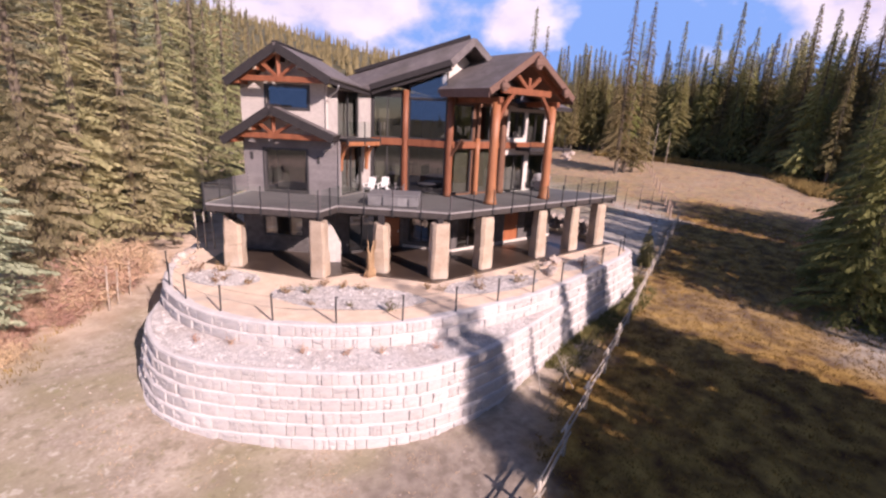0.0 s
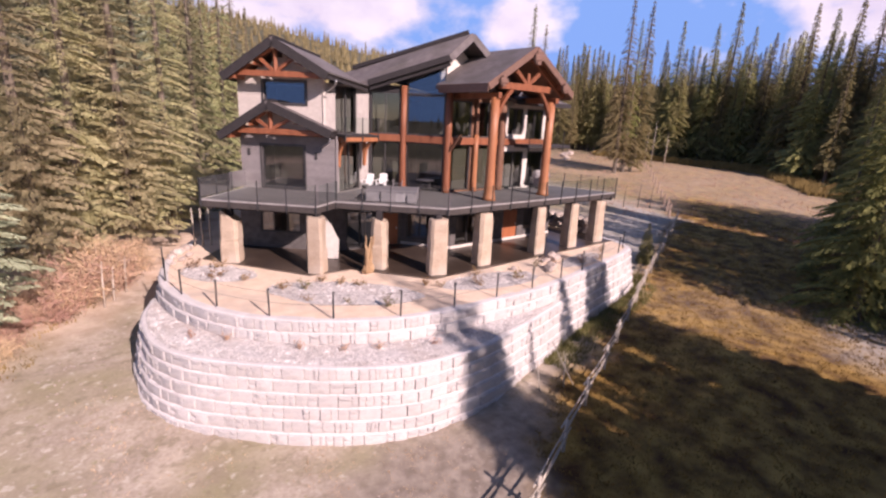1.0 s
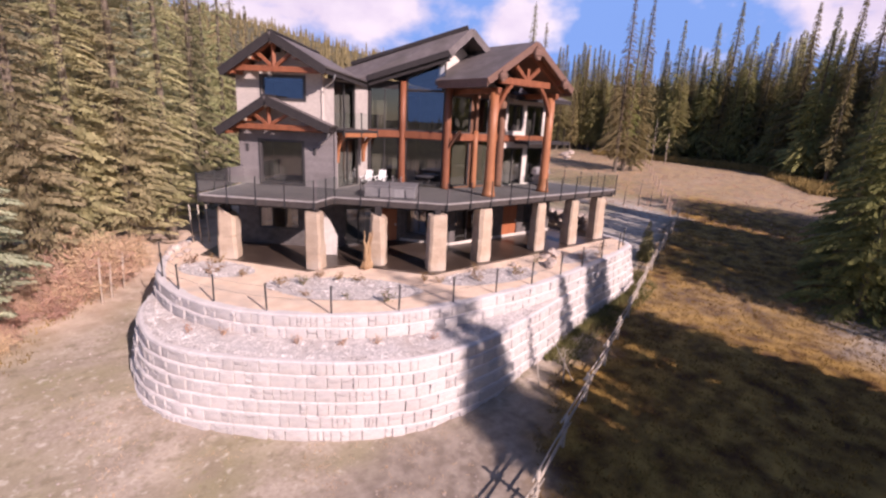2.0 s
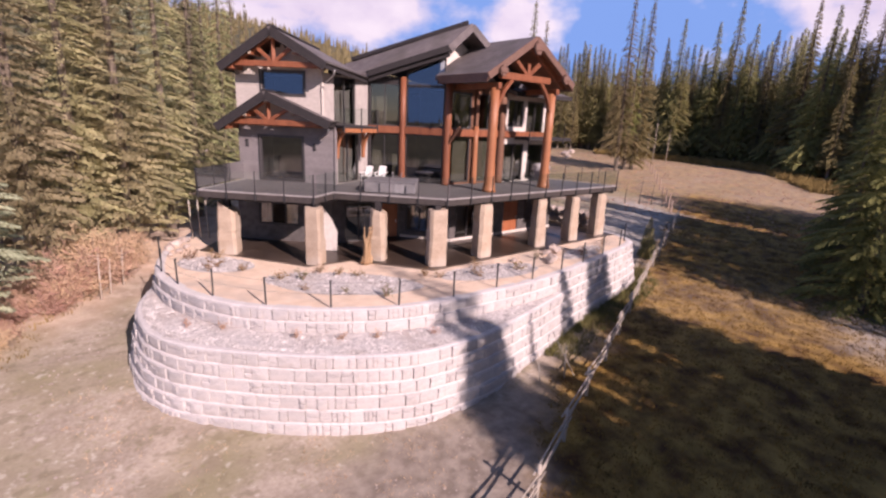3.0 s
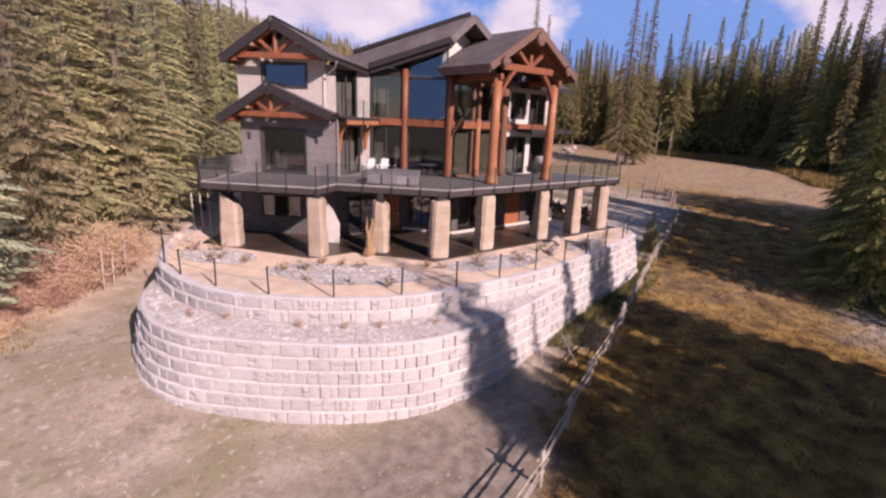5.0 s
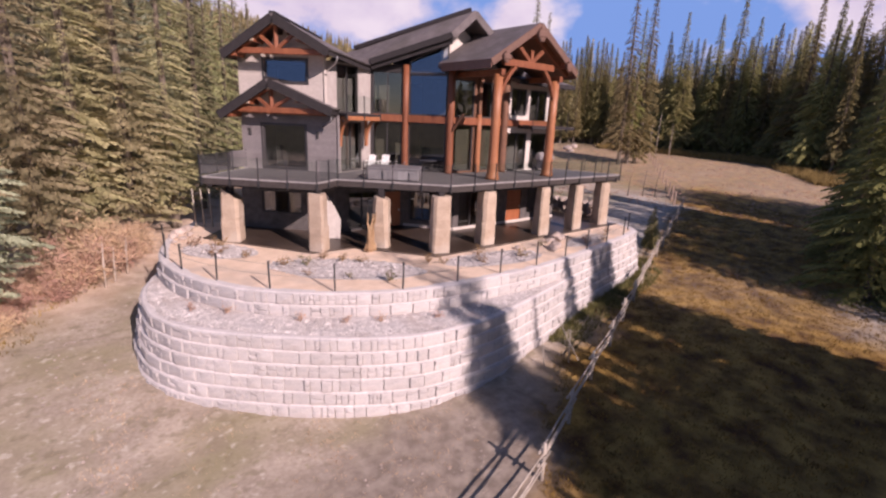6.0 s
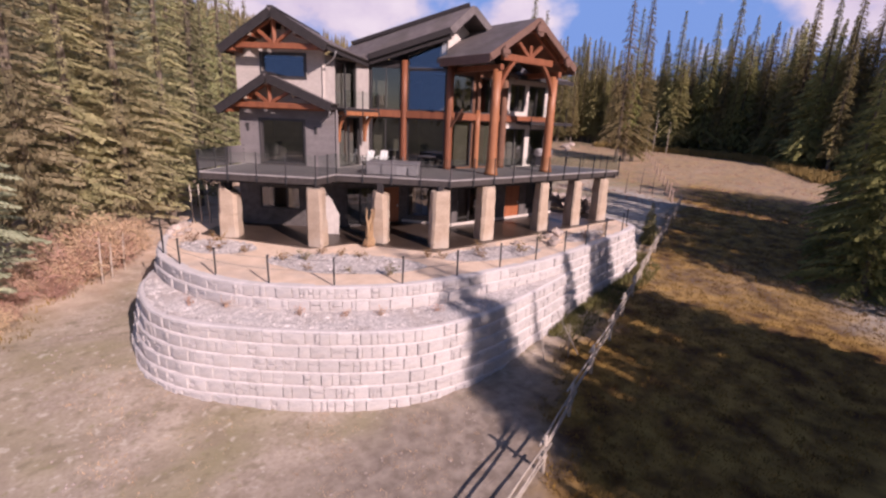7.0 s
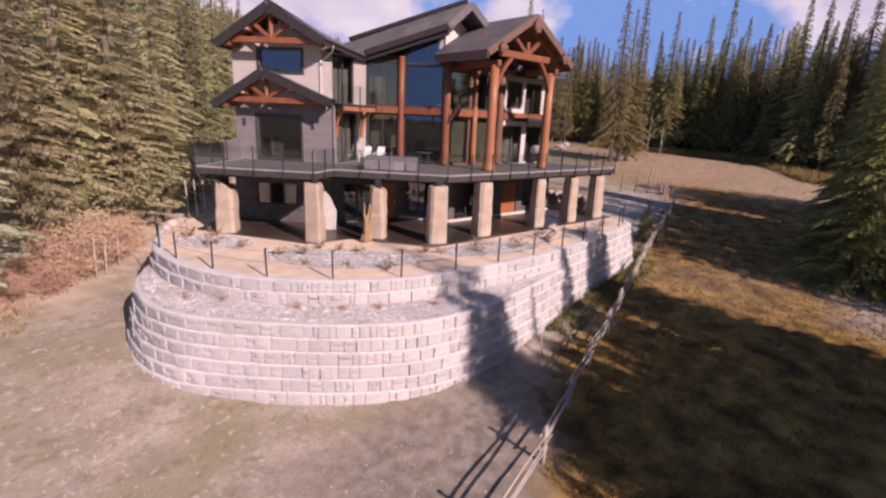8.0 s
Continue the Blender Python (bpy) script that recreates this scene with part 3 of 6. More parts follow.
def pillar(x, y, rot, seed, w=0.85, top=2.9, slant=(0.0, 0.0)):
    """A rough-cut stone column: split faces that change plane part of the way up, uneven arrises, a slanted head."""
    rnd = random.Random(seed)
    bm = bmesh.new()
    levels = [0.0, 0.3, 0.75, 1.15, 1.3, 1.75, 2.2, top - 0.22, top]
    ch = [rnd.uniform(0.05, 0.16) for _ in range(4)]
    step = [rnd.uniform(-0.03, 0.03) for _ in range(4)]
    rings = []
    for j, z in enumerate(levels):
        k = 1.0 - 0.02 * z - (0.05 if z > top - 0.1 else 0.0)
        ring = []
        for i, (sx, sy) in enumerate(((1, 1), (-1, 1), (-1, -1), (1, -1))):
            hx = w / 2 * k + (step[i] if z > 1.2 else 0.0) + rnd.uniform(-0.02, 0.02)
            hy = w / 2 * k * 0.94 + (step[i] if z > 1.2 else 0.0) + rnd.uniform(-0.02, 0.02)
            c = ch[i] * (1 + 0.5 * z / 3)
            pts = [(sx * hx, sy * (hy - c)), (sx * (hx - c), sy * hy)]
            if sx * sy < 0:
                pts.reverse()
            for a, b in pts:
                drop = max(0.0, slant[0] * a + slant[1] * b) if j >= len(levels) - 2 else 0.0
                ring.append(bm.verts.new((a, b, z - drop * (1.0 if j == len(levels) - 1 else 0.75))))
        rings.append(ring)
    for a, b in zip(rings, rings[1:]):
        for k in range(8):
            bm.faces.new((a[k], a[(k + 1) % 8], b[(k + 1) % 8], b[k]))
    bm.faces.new(rings[-1])
    bm.faces.new(rings[0][::-1])
    bmesh.ops.recalc_face_normals(bm, faces=bm.faces[:])
    root = empty("stone_pillar", "rough-cut tan sandstone pillar carrying the deck", "pillar", "pillars under the deck", at=(x, y, 0.02))
    root.rotation_euler.z = radians(rot)
    part("shaft", bm, PILLAR, root)
    b2 = bmesh.new()
    add_box(b2, (0, 0, (top - 0.3 + 3.06) / 2), (0.3, 0.3, 3.06 - top + 0.3), None, 0.01)
    part("bearing_plate", b2, FASCIA, root, "dark steel bearing block")


for i, (x, y, r, w, top, slant) in enumerate(((-7.85, 7.55, -38, 0.95, 2.72, (1.3, 0.0)), (-4.9, 3.6, -52, 0.82, 2.88, (0.1, 0.0)), (-1.85, 2.7, -45, 0.86, 2.66, (0.5, 0.0)), (0.2, 0.4, -22, 0.92, 2.9, (-0.12, 0.0)), (3.42, 0.42, -4, 0.88, 2.92, (0.0, 0.0)), (8.15, 0.45, -6, 0.9, 2.9, (0.0, 0.0)), (11.45, 0.45, -4, 0.9, 2.85, (0.0, 0.1)), (14.45, 0.5, -3, 0.9, 2.85, (0.1, 0.0)))):
    pillar(x, y, r, i + 3, w, top, slant)

# ---------------------------------------------------------------- house
house = empty("house", "two-storey timber-frame house with grey siding, dark roofs and large windows", "house")


def wall_part(p, q, z0, z1, mat, holes=(), top=None, t=0.25, label=""):
    bm = bmesh.new()
    wall(bm, p, q, z0, z1, t, holes, top)
    return part("wall", bm, mat, house, label)


def window(p, q, s0, s1, z0, z1, cols=1, rows=1, bar=0.07, mat=None, depth=0.09, behind=None, top=None, gap=0.25, name="window"):
    """A framed window in the wall p to q, set a little back, with its panes as parts; behind: a curtain material, or a
    sheet that stands for room shade or a reflected hillside.
    """
    p, q = Vector((*p, 0)), Vector((*q, 0))
    d = (q - p).normalized()
    n = Vector((-d.y, d.x, 0))
    P = lambda s, z, k=depth: p + d * s + n * k + Vector((0, 0, z))
    z1r = z1 if top is None else top(s1)
    z1l = z1 if top is None else top(s0)
    zl = min(z1l, z1r)
    bars = [(P(s0, z1l - bar / 2), P(s1, z1r - bar / 2), (0, 0, 1), bar), (P(s0 + bar / 2, z0 + bar), P(s0 + bar / 2, z1l - bar), d, bar), (P(s1 - bar / 2, z0 + bar), P(s1 - bar / 2, z1r - bar), d, bar)]
    for c in range(1, cols):
        s = s0 + (s1 - s0) * c / cols
        bars.append((P(s, z0 + bar), P(s, zl + (max(z1l, z1r) - zl) * c / cols - bar), d, bar * 0.8))
    for r in range(1, rows):
        z = z0 + (zl - z0) * r / rows
        bars.append((P(s0 + bar, z), P(s1 - bar, z), (0, 0, 1), bar * 0.8))
    bm = bmesh.new()
    beam(bm, P(s0, z0 + bar / 2), P(s1, z0 + bar / 2), 0.1, bar)
    w = part(name, bm, mat or FRAME, house, "dark-framed window")
    for a, b, up, wd in bars:
        bm = bmesh.new()
        beam(bm, a, b, 0.1, wd, 0, up)
        part("frame_bar", bm, mat or FRAME, w)
    for c in range(cols):
        sa, sb = s0 + (s1 - s0) * c / cols + bar * 0.4, s0 + (s1 - s0) * (c + 1) / cols - bar * 0.4
        bm = bmesh.new()
        za = zl if top is None else top(sa)
        zb = zl if top is None else top(sb)
        k = depth + 0.02
        bm.faces.new([bm.verts.new(v) for v in (P(sa, z0, k), P(sb, z0, k), P(sb, zb - 0.03, k), P(sa, za - 0.03, k))])
        g = part("pane", bm, PANE, w)
        g.visible_shadow = False
    # with INSIDE this is a dark sheet standing for the unlit room
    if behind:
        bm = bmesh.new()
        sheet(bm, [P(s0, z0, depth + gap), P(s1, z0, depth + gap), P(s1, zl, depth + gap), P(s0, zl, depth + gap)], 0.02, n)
        part("glass_backing", bm, behind, w, "sheet behind the glass, in places only dark for the unlit room")
    return w


WL, WC, WM = L(-12.0, 3.4), L(-7.08, 3.4), L(-6.38, 3.4)
SA, SB = (0.8, 8.35), (2.45, 7.02)
GC, FE = (4.07, 4.65), (13.3, 4.4)

# wing front, main and upper floor
RAKE = lambda s: 10.95 - (0.65 * (2.7 - s) if s < 2.7 else 0.5 * (s - 2.7))
WING = wall_part(WL, WM, 3.3, 6.6, SIDING, [(1.24, 3.75, 3.5, 5.95)], label="grey lap siding of the gabled wing")
WING_UP = wall_part(WL, WC, 6.6, 10.9, CREAM_SIDING, [(1.49, 3.92, 8.15, 9.4)], top=RAKE, label="cream lap siding of the upper gable")
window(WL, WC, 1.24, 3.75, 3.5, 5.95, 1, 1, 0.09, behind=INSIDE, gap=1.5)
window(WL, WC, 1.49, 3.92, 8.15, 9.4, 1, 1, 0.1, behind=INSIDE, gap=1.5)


def siding(p, q, z0, z1, holes, top, mat, step=0.21, parent=None, lap=0.035):
    """Lap boards over a wall, cut round its openings, each board a piece."""
    p, q = Vector((*p, 0)), Vector((*q, 0))
    length = (q - p).length
    d = (q - p) / length
    out = Vector((d.y, -d.x, 0))
    z = z0
    while z < z1:
        zm = z + step / 2
        cuts = [(0.0, length)]
        for s0, s1, za, zb in holes:
            if za - 0.06 < zm < zb + 0.06:
                cuts = [c for a, b in cuts for c in ((a, min(b, s0 - 0.1)), (max(a, s1 + 0.1), b)) if c[1] - c[0] > 0.05]
        for a, b in cuts:
            n = 24
            inside = [a + (b - a) * k / n for k in range(n + 1) if top(a + (b - a) * k / n) > z + step]
            if len(inside) < 2:
                continue
            a2, b2 = inside[0], inside[-1]
            bm = bmesh.new()
            lo, hi = out * lap, out * 0.012
            vs = [bm.verts.new(p + d * s + o + Vector((0, 0, zz))) for s, o, zz in ((a2, lo, z), (b2, lo, z), (b2, hi, z + step), (a2, hi, z + step), (a2, out * 0, z), (b2, out * 0, z))]
            bm.faces.new((vs[0], vs[1], vs[2], vs[3]))
            bm.faces.new((vs[4], vs[5], vs[1], vs[0]))
            part("siding_board", bm, mat, parent)
        z += step


siding(WL, WM, 3.42, 6.5, [(1.24, 3.75, 3.5, 5.95)], lambda s: 6.75, SIDING, parent=WING)
siding(WL, WC, 6.62, 10.6, [(1.49, 3.92, 8.15, 9.4)], lambda s: RAKE(s) - 0.05, CREAM_SIDING, 0.18, WING_UP, 0.021)
for s0, s1, z0, z1 in ((1.24, 3.75, 3.5, 5.95), (1.49, 3.92, 8.15, 9.4)):
    A, B = Vector((*WL, 0)), Vector((*WC, 0))
    dd = (B - A).normalized()
    oo = Vector((dd.y, -dd.x, 0)) * 0.03
    for a, b, za, zb in ((s0 - 0.1, s1 + 0.1, z1, z1), (s0 - 0.1, s1 + 0.1, z0, z0), (s0 - 0.05, s0 - 0.05, z0 + 0.05, z1 - 0.05), (s1 + 0.05, s1 + 0.05, z0 + 0.05, z1 - 0.05)):
        bm = bmesh.new()
        beam(bm, A + dd * a + oo + Vector((0, 0, za)), A + dd * b + oo + Vector((0, 0, zb)), 0.05, 0.1, 0, (0, 0, 1) if za == zb else dd)
        part("window_trim", bm, FRAME, house, "dark window trim")
for c, z0, z1, mat in ((WM, 3.4, 6.6, SIDING), (WC, 6.6, 9.6, CREAM_SIDING)):
    bm = bmesh.new()
    beam(bm, (c[0], c[1] - 0.02, z0), (c[0], c[1] - 0.02, z1), 0.14, 0.14)
    part("corner_board", bm, mat, house)
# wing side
wall_part(WM, SA, 3.3, 6.55, LIT_SIDING, [(0.22, 2.3, 3.42, 6.2)], label="siding beside the glass doors, coloured paler as if sunlit")
window(WM, SA, 0.22, 2.3, 3.42, 6.2, 2, 1, 0.08, behind=CURTAIN, gap=0.4)
wall_part(WC, SA, 6.55, 9.4, LIT_SIDING, [(0.85, 2.5, 6.7, 9.3)], label="siding beside the upper glass doors, coloured paler as if sunlit")
window(WC, SA, 0.85, 2.5, 6.7, 9.3, 2, 1, 0.08, behind=CURTAIN, gap=0.4)
bm = bmesh.new()
prism(bm, [WC, WM, SA], 6.5, 6.6)
part("ledge", bm, FASCIA, house, "dark ledge where the upper wall steps back")
# glass bays of the great room
LSB = (Vector(SB) - Vector(SA)).length
# bay walls in dark FASCIA: the eave's shade is put into their colour
wall_part(SA, SB, 3.3, 9.6, FASCIA, [(0.12, LSB - 0.2, 3.5, 6.3), (0.12, LSB - 0.2, 6.75, 9.2)])
window(SA, SB, 0.12, LSB - 0.2, 3.5, 6.3, 2, 1, 0.07, behind=OLIVE_SHEET, gap=1.2)
window(SA, SB, 0.12, LSB - 0.2, 6.75, 9.2, 2, 1, 0.07, behind=OLIVE_SHEET, gap=0.8)
rake = lambda s: 9.6 + 0.42 * s
wall_part(SB, GC, 3.3, 9.12, FASCIA, [(0.2, 2.62, 3.5, 6.3), (0.2, 2.62, 6.75, 9.1)])
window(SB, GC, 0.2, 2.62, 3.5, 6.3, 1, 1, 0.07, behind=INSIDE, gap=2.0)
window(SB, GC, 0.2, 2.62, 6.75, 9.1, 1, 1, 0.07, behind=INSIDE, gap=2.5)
window(SB, GC, 0.2, 2.62, 9.12, 10.0, 1, 1, 0.07, top=lambda s: rake(s) + 0.15)
# front facade behind the porch
FM = tuple(Vector(GC).lerp(Vector(FE), 4.45 / (Vector(FE) - Vector(GC)).length))
wall_part(GC, FM, 3.3, 9.4, SOFFIT, [(0.15, 1.85, 3.5, 6.3), (2.2, 4.3, 3.5, 6.3), (0.15, 1.85, 6.75, 8.9), (2.2, 4.3, 6.75, 8.9)], label="dark timber wall between the porch windows")
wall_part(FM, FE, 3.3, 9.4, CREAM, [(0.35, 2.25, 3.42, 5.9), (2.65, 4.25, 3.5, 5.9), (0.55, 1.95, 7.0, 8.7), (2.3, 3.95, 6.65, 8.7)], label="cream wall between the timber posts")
for s0, s1, z0, z1, c, bh, g in ((0.15, 1.85, 3.5, 6.3, 1, OLIVE_SHEET, 0.2), (2.2, 4.3, 3.5, 6.3, 1, OLIVE_SHEET, 0.2), (4.8, 6.7, 3.42, 5.9, 2, CURTAIN, 0.6), (7.1, 8.7, 3.5, 5.9, 1, INSIDE, 1), (0.15, 1.85, 6.75, 8.9, 1, INSIDE, 2), (2.2, 4.3, 6.75, 8.9, 2, INSIDE, 2), (5.0, 6.4, 7.0, 8.7, 2, INSIDE, 0.8), (6.75, 8.4, 6.65, 8.7, 2, INSIDE, 0.8)):
    window(GC, FE, s0, s1, z0, z1, c, 1, 0.08, behind=bh, gap=g)
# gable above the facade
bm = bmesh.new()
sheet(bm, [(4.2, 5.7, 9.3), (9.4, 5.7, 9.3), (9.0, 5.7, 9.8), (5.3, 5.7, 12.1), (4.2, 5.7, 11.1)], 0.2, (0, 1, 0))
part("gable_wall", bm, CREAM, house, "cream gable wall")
# back and ends
wall_part(FE, (13.3, 14.0), 0, 9.4, SIDING)
wall_part((13.3, 14.0), L(-12, 12), 0, 9.4, SIDING)
wall_part(L(-12, 12), WL, 0, 10.0, SIDING)
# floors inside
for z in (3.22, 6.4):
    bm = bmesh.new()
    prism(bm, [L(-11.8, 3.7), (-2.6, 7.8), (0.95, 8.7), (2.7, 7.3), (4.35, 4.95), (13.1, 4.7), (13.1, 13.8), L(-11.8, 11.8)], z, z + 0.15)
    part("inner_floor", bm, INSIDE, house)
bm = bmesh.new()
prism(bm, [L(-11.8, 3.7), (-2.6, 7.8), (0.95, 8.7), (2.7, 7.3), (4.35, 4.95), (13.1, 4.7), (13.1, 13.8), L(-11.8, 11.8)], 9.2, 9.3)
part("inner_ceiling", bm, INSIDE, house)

# lower storey
LW = [L(-12.0, 2.9), L(-6.45, 2.9), (2.0, 6.3), (3.9, 3.75), (13.3, 3.7)]
wall_part(LW[0], LW[1], 0, 3.1, STONE_WALL, [(1.2, 3.6, 0.95, 2.25)], label="grey stone-faced wall of the lower storey")
window(LW[0], LW[1], 1.2, 3.6, 0.95, 2.25, 3, 1, 0.08, behind=INSIDE, gap=1.0)
wall_part(LW[1], LW[2], 0, 3.1, STONE_WALL, [(0.8, 2.6, 0.03, 2.3), (3.2, 4.3, 0.03, 2.2)])
window(LW[1], LW[2], 0.8, 2.6, 0.03, 2.3, 2, 1, 0.08, behind=INSIDE, gap=1.0)
wall_part(LW[2], LW[3], 0, 3.1, STONE_WALL, [(0.3, 2.9, 0.4, 2.4)])
window(LW[2], LW[3], 0.3, 2.9, 0.4, 2.4, 3, 1, 0.08, behind=INSIDE, gap=1.0)
wall_part(LW[3], LW[4], 0, 3.1, STONE_WALL, [(0.4, 2.4, 0.1, 2.35), (4.6, 6.0, 0.03, 2.2), (6.6, 8.6, 0.5, 2.3)])
window(LW[3], LW[4], 0.4, 2.4, 0.1, 2.35, 2, 1, 0.08, behind=INSIDE, gap=1.0)
window(LW[3], LW[4], 6.6, 8.6, 0.5, 2.3, 2, 1, 0.08, behind=INSIDE, gap=1.0)


# pale strip added to draw the sunlit line along the wall foot
for p, q in zip(LW[2:], LW[3:]):
    d = (Vector((*q, 0)) - Vector((*p, 0))).normalized()
    o = Vector((d.y, -d.x, 0)) * 0.04
    bm = bmesh.new()
    beam(bm, Vector((*p, 0.1)) + o, Vector((*q, 0.1)) + o, 0.08, 0.16, 0.01)
    part("plinth", bm, CREAM, house, "pale plinth at the wall foot, coloured for the sunlit line there")


def door(p, q, s0, s1, z1):
    p, q = Vector((*p, 0)), Vector((*q, 0))
    d = (q - p).normalized()
    n = Vector((-d.y, d.x, 0)) * 0.1
    bm = bmesh.new()
    beam(bm, p + d * (s0 + s1) / 2 + n + Vector((0, 0, 0.03)), p + d * (s0 + s1) / 2 + n + Vector((0, 0, z1)), s1 - s0, 0.06, 0.01, n)
    for z in (0.35, 0.95, 1.5):
        beam(bm, p + d * (s0 + 0.18) + n * 0.6 + Vector((0, 0, z + 0.22)), p + d * (s1 - 0.18) + n * 0.6 + Vector((0, 0, z + 0.22)), 0.03, 0.4, 0.01)
    dr = part("door", bm, DOORWOOD, house, "red-brown panelled wooden door")
    bm = bmesh.new()
    add_box(bm, p + d * (s1 - 0.12) + n * 0.2 + Vector((0, 0, 1.05)), (0.05, 0.05, 0.16), None, 0.01)
    part("door_handle", bm, METAL, dr)


door(LW[1], LW[2], 3.2, 4.3, 2.2)
door(LW[3], LW[4], 4.6, 6.0, 2.2)


# ---------------------------------------------------------------- roofs
def roof_sheet(pts, t=0.22, mat=None, label="", soffit=True):
    bm = bmesh.new()
    sheet(bm, pts, t)
    r = part("roof", bm, mat or ROOF, house, label or "dark grey shingled roof slope")
    if soffit:
        c = sum((Vector(p) for p in pts), Vector()) / len(pts)
        bm = bmesh.new()
        sheet(bm, [c + (Vector(p) - c) * 0.985 - Vector((0, 0, t + 0.004)) for p in pts], 0.03)
        part("soffit", bm, SOFFIT, r, "brown boarded soffit")
    return r


def fascia(p, q, h=0.3, w=0.06, mat=None, lift=0.02):
    bm = bmesh.new()
    p, q = Vector(p), Vector(q)
    o = Vector((0, 0, lift - h / 2))
    beam(bm, p + o, q + o, w, h, 0.008)
    part("fascia", bm, mat or FASCIA, house, "dark fascia board")


def timber(name, p, q, w, h, bevel=0.02, mat=None, parent=None, up=(0, 0, 1)):
    bm = bmesh.new()
    beam(bm, p, q, w, h, bevel, up)
    return part(name, bm, mat or TIMBER, parent or house)


def gable(ra, rz, left, right, b0, b1, truss_b, tz, inner=None):
    """A gable roof of the wing with its front truss, in wing axes. left, right: reach and slope of each side."""
    k = 0.06 * (b0 - b1)
    bm = bmesh.new()
    beam(bm, L(ra, b0, rz + 0.03), L(ra + k, b1, rz + 0.03), 0.3, 0.1, 0.01)
    part("ridge_cap", bm, FASCIA, house)
    timber("tie_beam", L(ra - left[0] * 0.80, truss_b, tz), L(ra + right[0] * 0.80, truss_b, tz), 0.24, 0.30)
    timber("king_post", L(ra, truss_b, tz), L(ra, truss_b, rz - 0.4), 0.2, 0.2)
    timber("purlin", L(ra, b0 + 0.12, rz - 0.45), L(ra, truss_b + 1.2, rz - 0.45), 0.24, 0.28)
    for a, z in ((ra, rz - 0.47), (ra - left[0] * 0.42, rz - left[0] * left[1] * 0.42 - 0.46), (ra + right[0] * 0.42, rz - right[0] * right[1] * 0.42 - 0.46)):
        bm = bmesh.new()
        beam(bm, L(a, b0 + 0.05, z), L(a, b0 + 0.115, z), 0.2, 0.22, 0.02)
        part("purlin_cap", bm, PILLAR, house, "pale cut end of a purlin")
    for s, (half, slope) in ((-1, left), (1, right)):
        ez = rz - half * slope
        far = inner if s > 0 and inner else (ra + s * half + k, b1, ez)
        roof_sheet([L(ra, b0, rz), L(ra + s * half, b0, ez), L(*far), L(ra + k, b1, rz)])
        fascia(L(ra, b0 - 0.02, rz), L(ra + s * half, b0 - 0.02, ez), 0.46)
        fascia(L(ra + s * half, b0, ez), L(*far), 0.34)
        bm = bmesh.new()
        e0, e1 = Vector(L(ra + s * (half + 0.07), b0, ez - 0.03)), Vector(L(far[0] + s * 0.07, far[1], far[2] - 0.03))
        tube(bm, [e0, e1], [0.07, 0.07], 8)
        part("gutter", bm, DECKEDGE, house, "grey rounded gutter along the eave", smooth=True)
        timber("strut", L(ra + s * 0.12, truss_b, tz + 0.15), L(ra + s * half * 0.36, truss_b, tz + (rz - tz) * 0.5), 0.18, 0.18)
        timber("rafter", L(ra + s * half * 0.9, truss_b, ez + half * 0.1 * slope - 0.38), L(ra, truss_b, rz - 0.38), 0.2, 0.24)
        for f in (0.42, 0.80):
            timber("purlin", L(ra + s * half * f, b0 + 0.12, rz - half * f * slope - 0.46), L(ra + s * half * f, truss_b + 1.2, rz - half * f * slope - 0.46), 0.24, 0.28)


gable(-9.37, 11.45, (2.85, 0.66), (2.92, 0.556), 2.2, 10.5, 2.55, 9.66, (-5.3, 6.3, 9.42))
gable(-9.8, 8.28, (2.84, 0.63), (3.5, 0.40), 2.2, 3.5, 2.6, 6.68)
# timber band that stands for the shadow line between the storeys of the wing
timber("band_beam", L(-12.05, 3.36, 6.62), L(-7.0, 3.36, 6.62), 0.1, 0.3)

# great room roof
ME, MA, PK = (0.54, 7.94, 9.80), (3.77, 4.4, 11.32), (5.28, 4.25, 12.65)
roof_sheet([(-0.59, 9.18, 9.27), MA, PK, (-0.09, 11.85, 10.02)], 0.3)
fascia(Vector(ME) + Vector((-0.02, -0.02, 0)), Vector(MA) + Vector((-0.02, -0.02, 0)), 0.34, 0.1)
fascia(Vector(ME) + Vector((0.12, 0.12, -0.3)), Vector(MA) + Vector((0.12, 0.12, -0.3)), 0.3, 0.1)
RG = (9.6, 4.25, 9.75)
bm = bmesh.new()
for tri in ((PK, RG, (11.5, 13, 9.6)), (PK, (11.5, 13, 9.6), (1.0, 10.3, 10.6))):
    sheet(bm, tri, 0.25)
part("roof", bm, ROOF, house, "far slope of the great room roof")
fascia(Vector(PK) + Vector((0, -0.03, 0)), Vector(MA) + Vector((0, -0.03, 0)), 0.42, 0.08, ROOF)
fascia(Vector(PK) + Vector((0, -0.03, 0)), Vector(RG) + Vector((0, -0.03, 0)), 0.42, 0.08, ROOF)
bm = bmesh.new()
beam(bm, (5.22, 4.55, 12.72), (0.85, 10.4, 10.62), 0.25, 0.22, 0.01)
part("ridge_cap", bm, FASCIA, house, "dark raised ridge vent")
# lower roof over the far end
roof_sheet([(8.6, 3.5, 9.15), (14.2, 3.5, 9.15), (14.2, 9.0, 10.6), (8.6, 9.0, 10.6)], 0.2)
roof_sheet([(14.2, 9.0, 10.6), (8.6, 9.0, 10.6), (8.6, 14.8, 9.2), (14.2, 14.8, 9.2)], 0.2)
fascia((8.6, 3.48, 9.15), (14.2, 3.48, 9.15), 0.28)
bm = bmesh.new()
prism(bm, [L(-6.5, 5), (0.9, 9.2), (3.5, 8.2), (11, 12), (12, 14.5), L(-11, 11.5)], 9.3, 9.5)
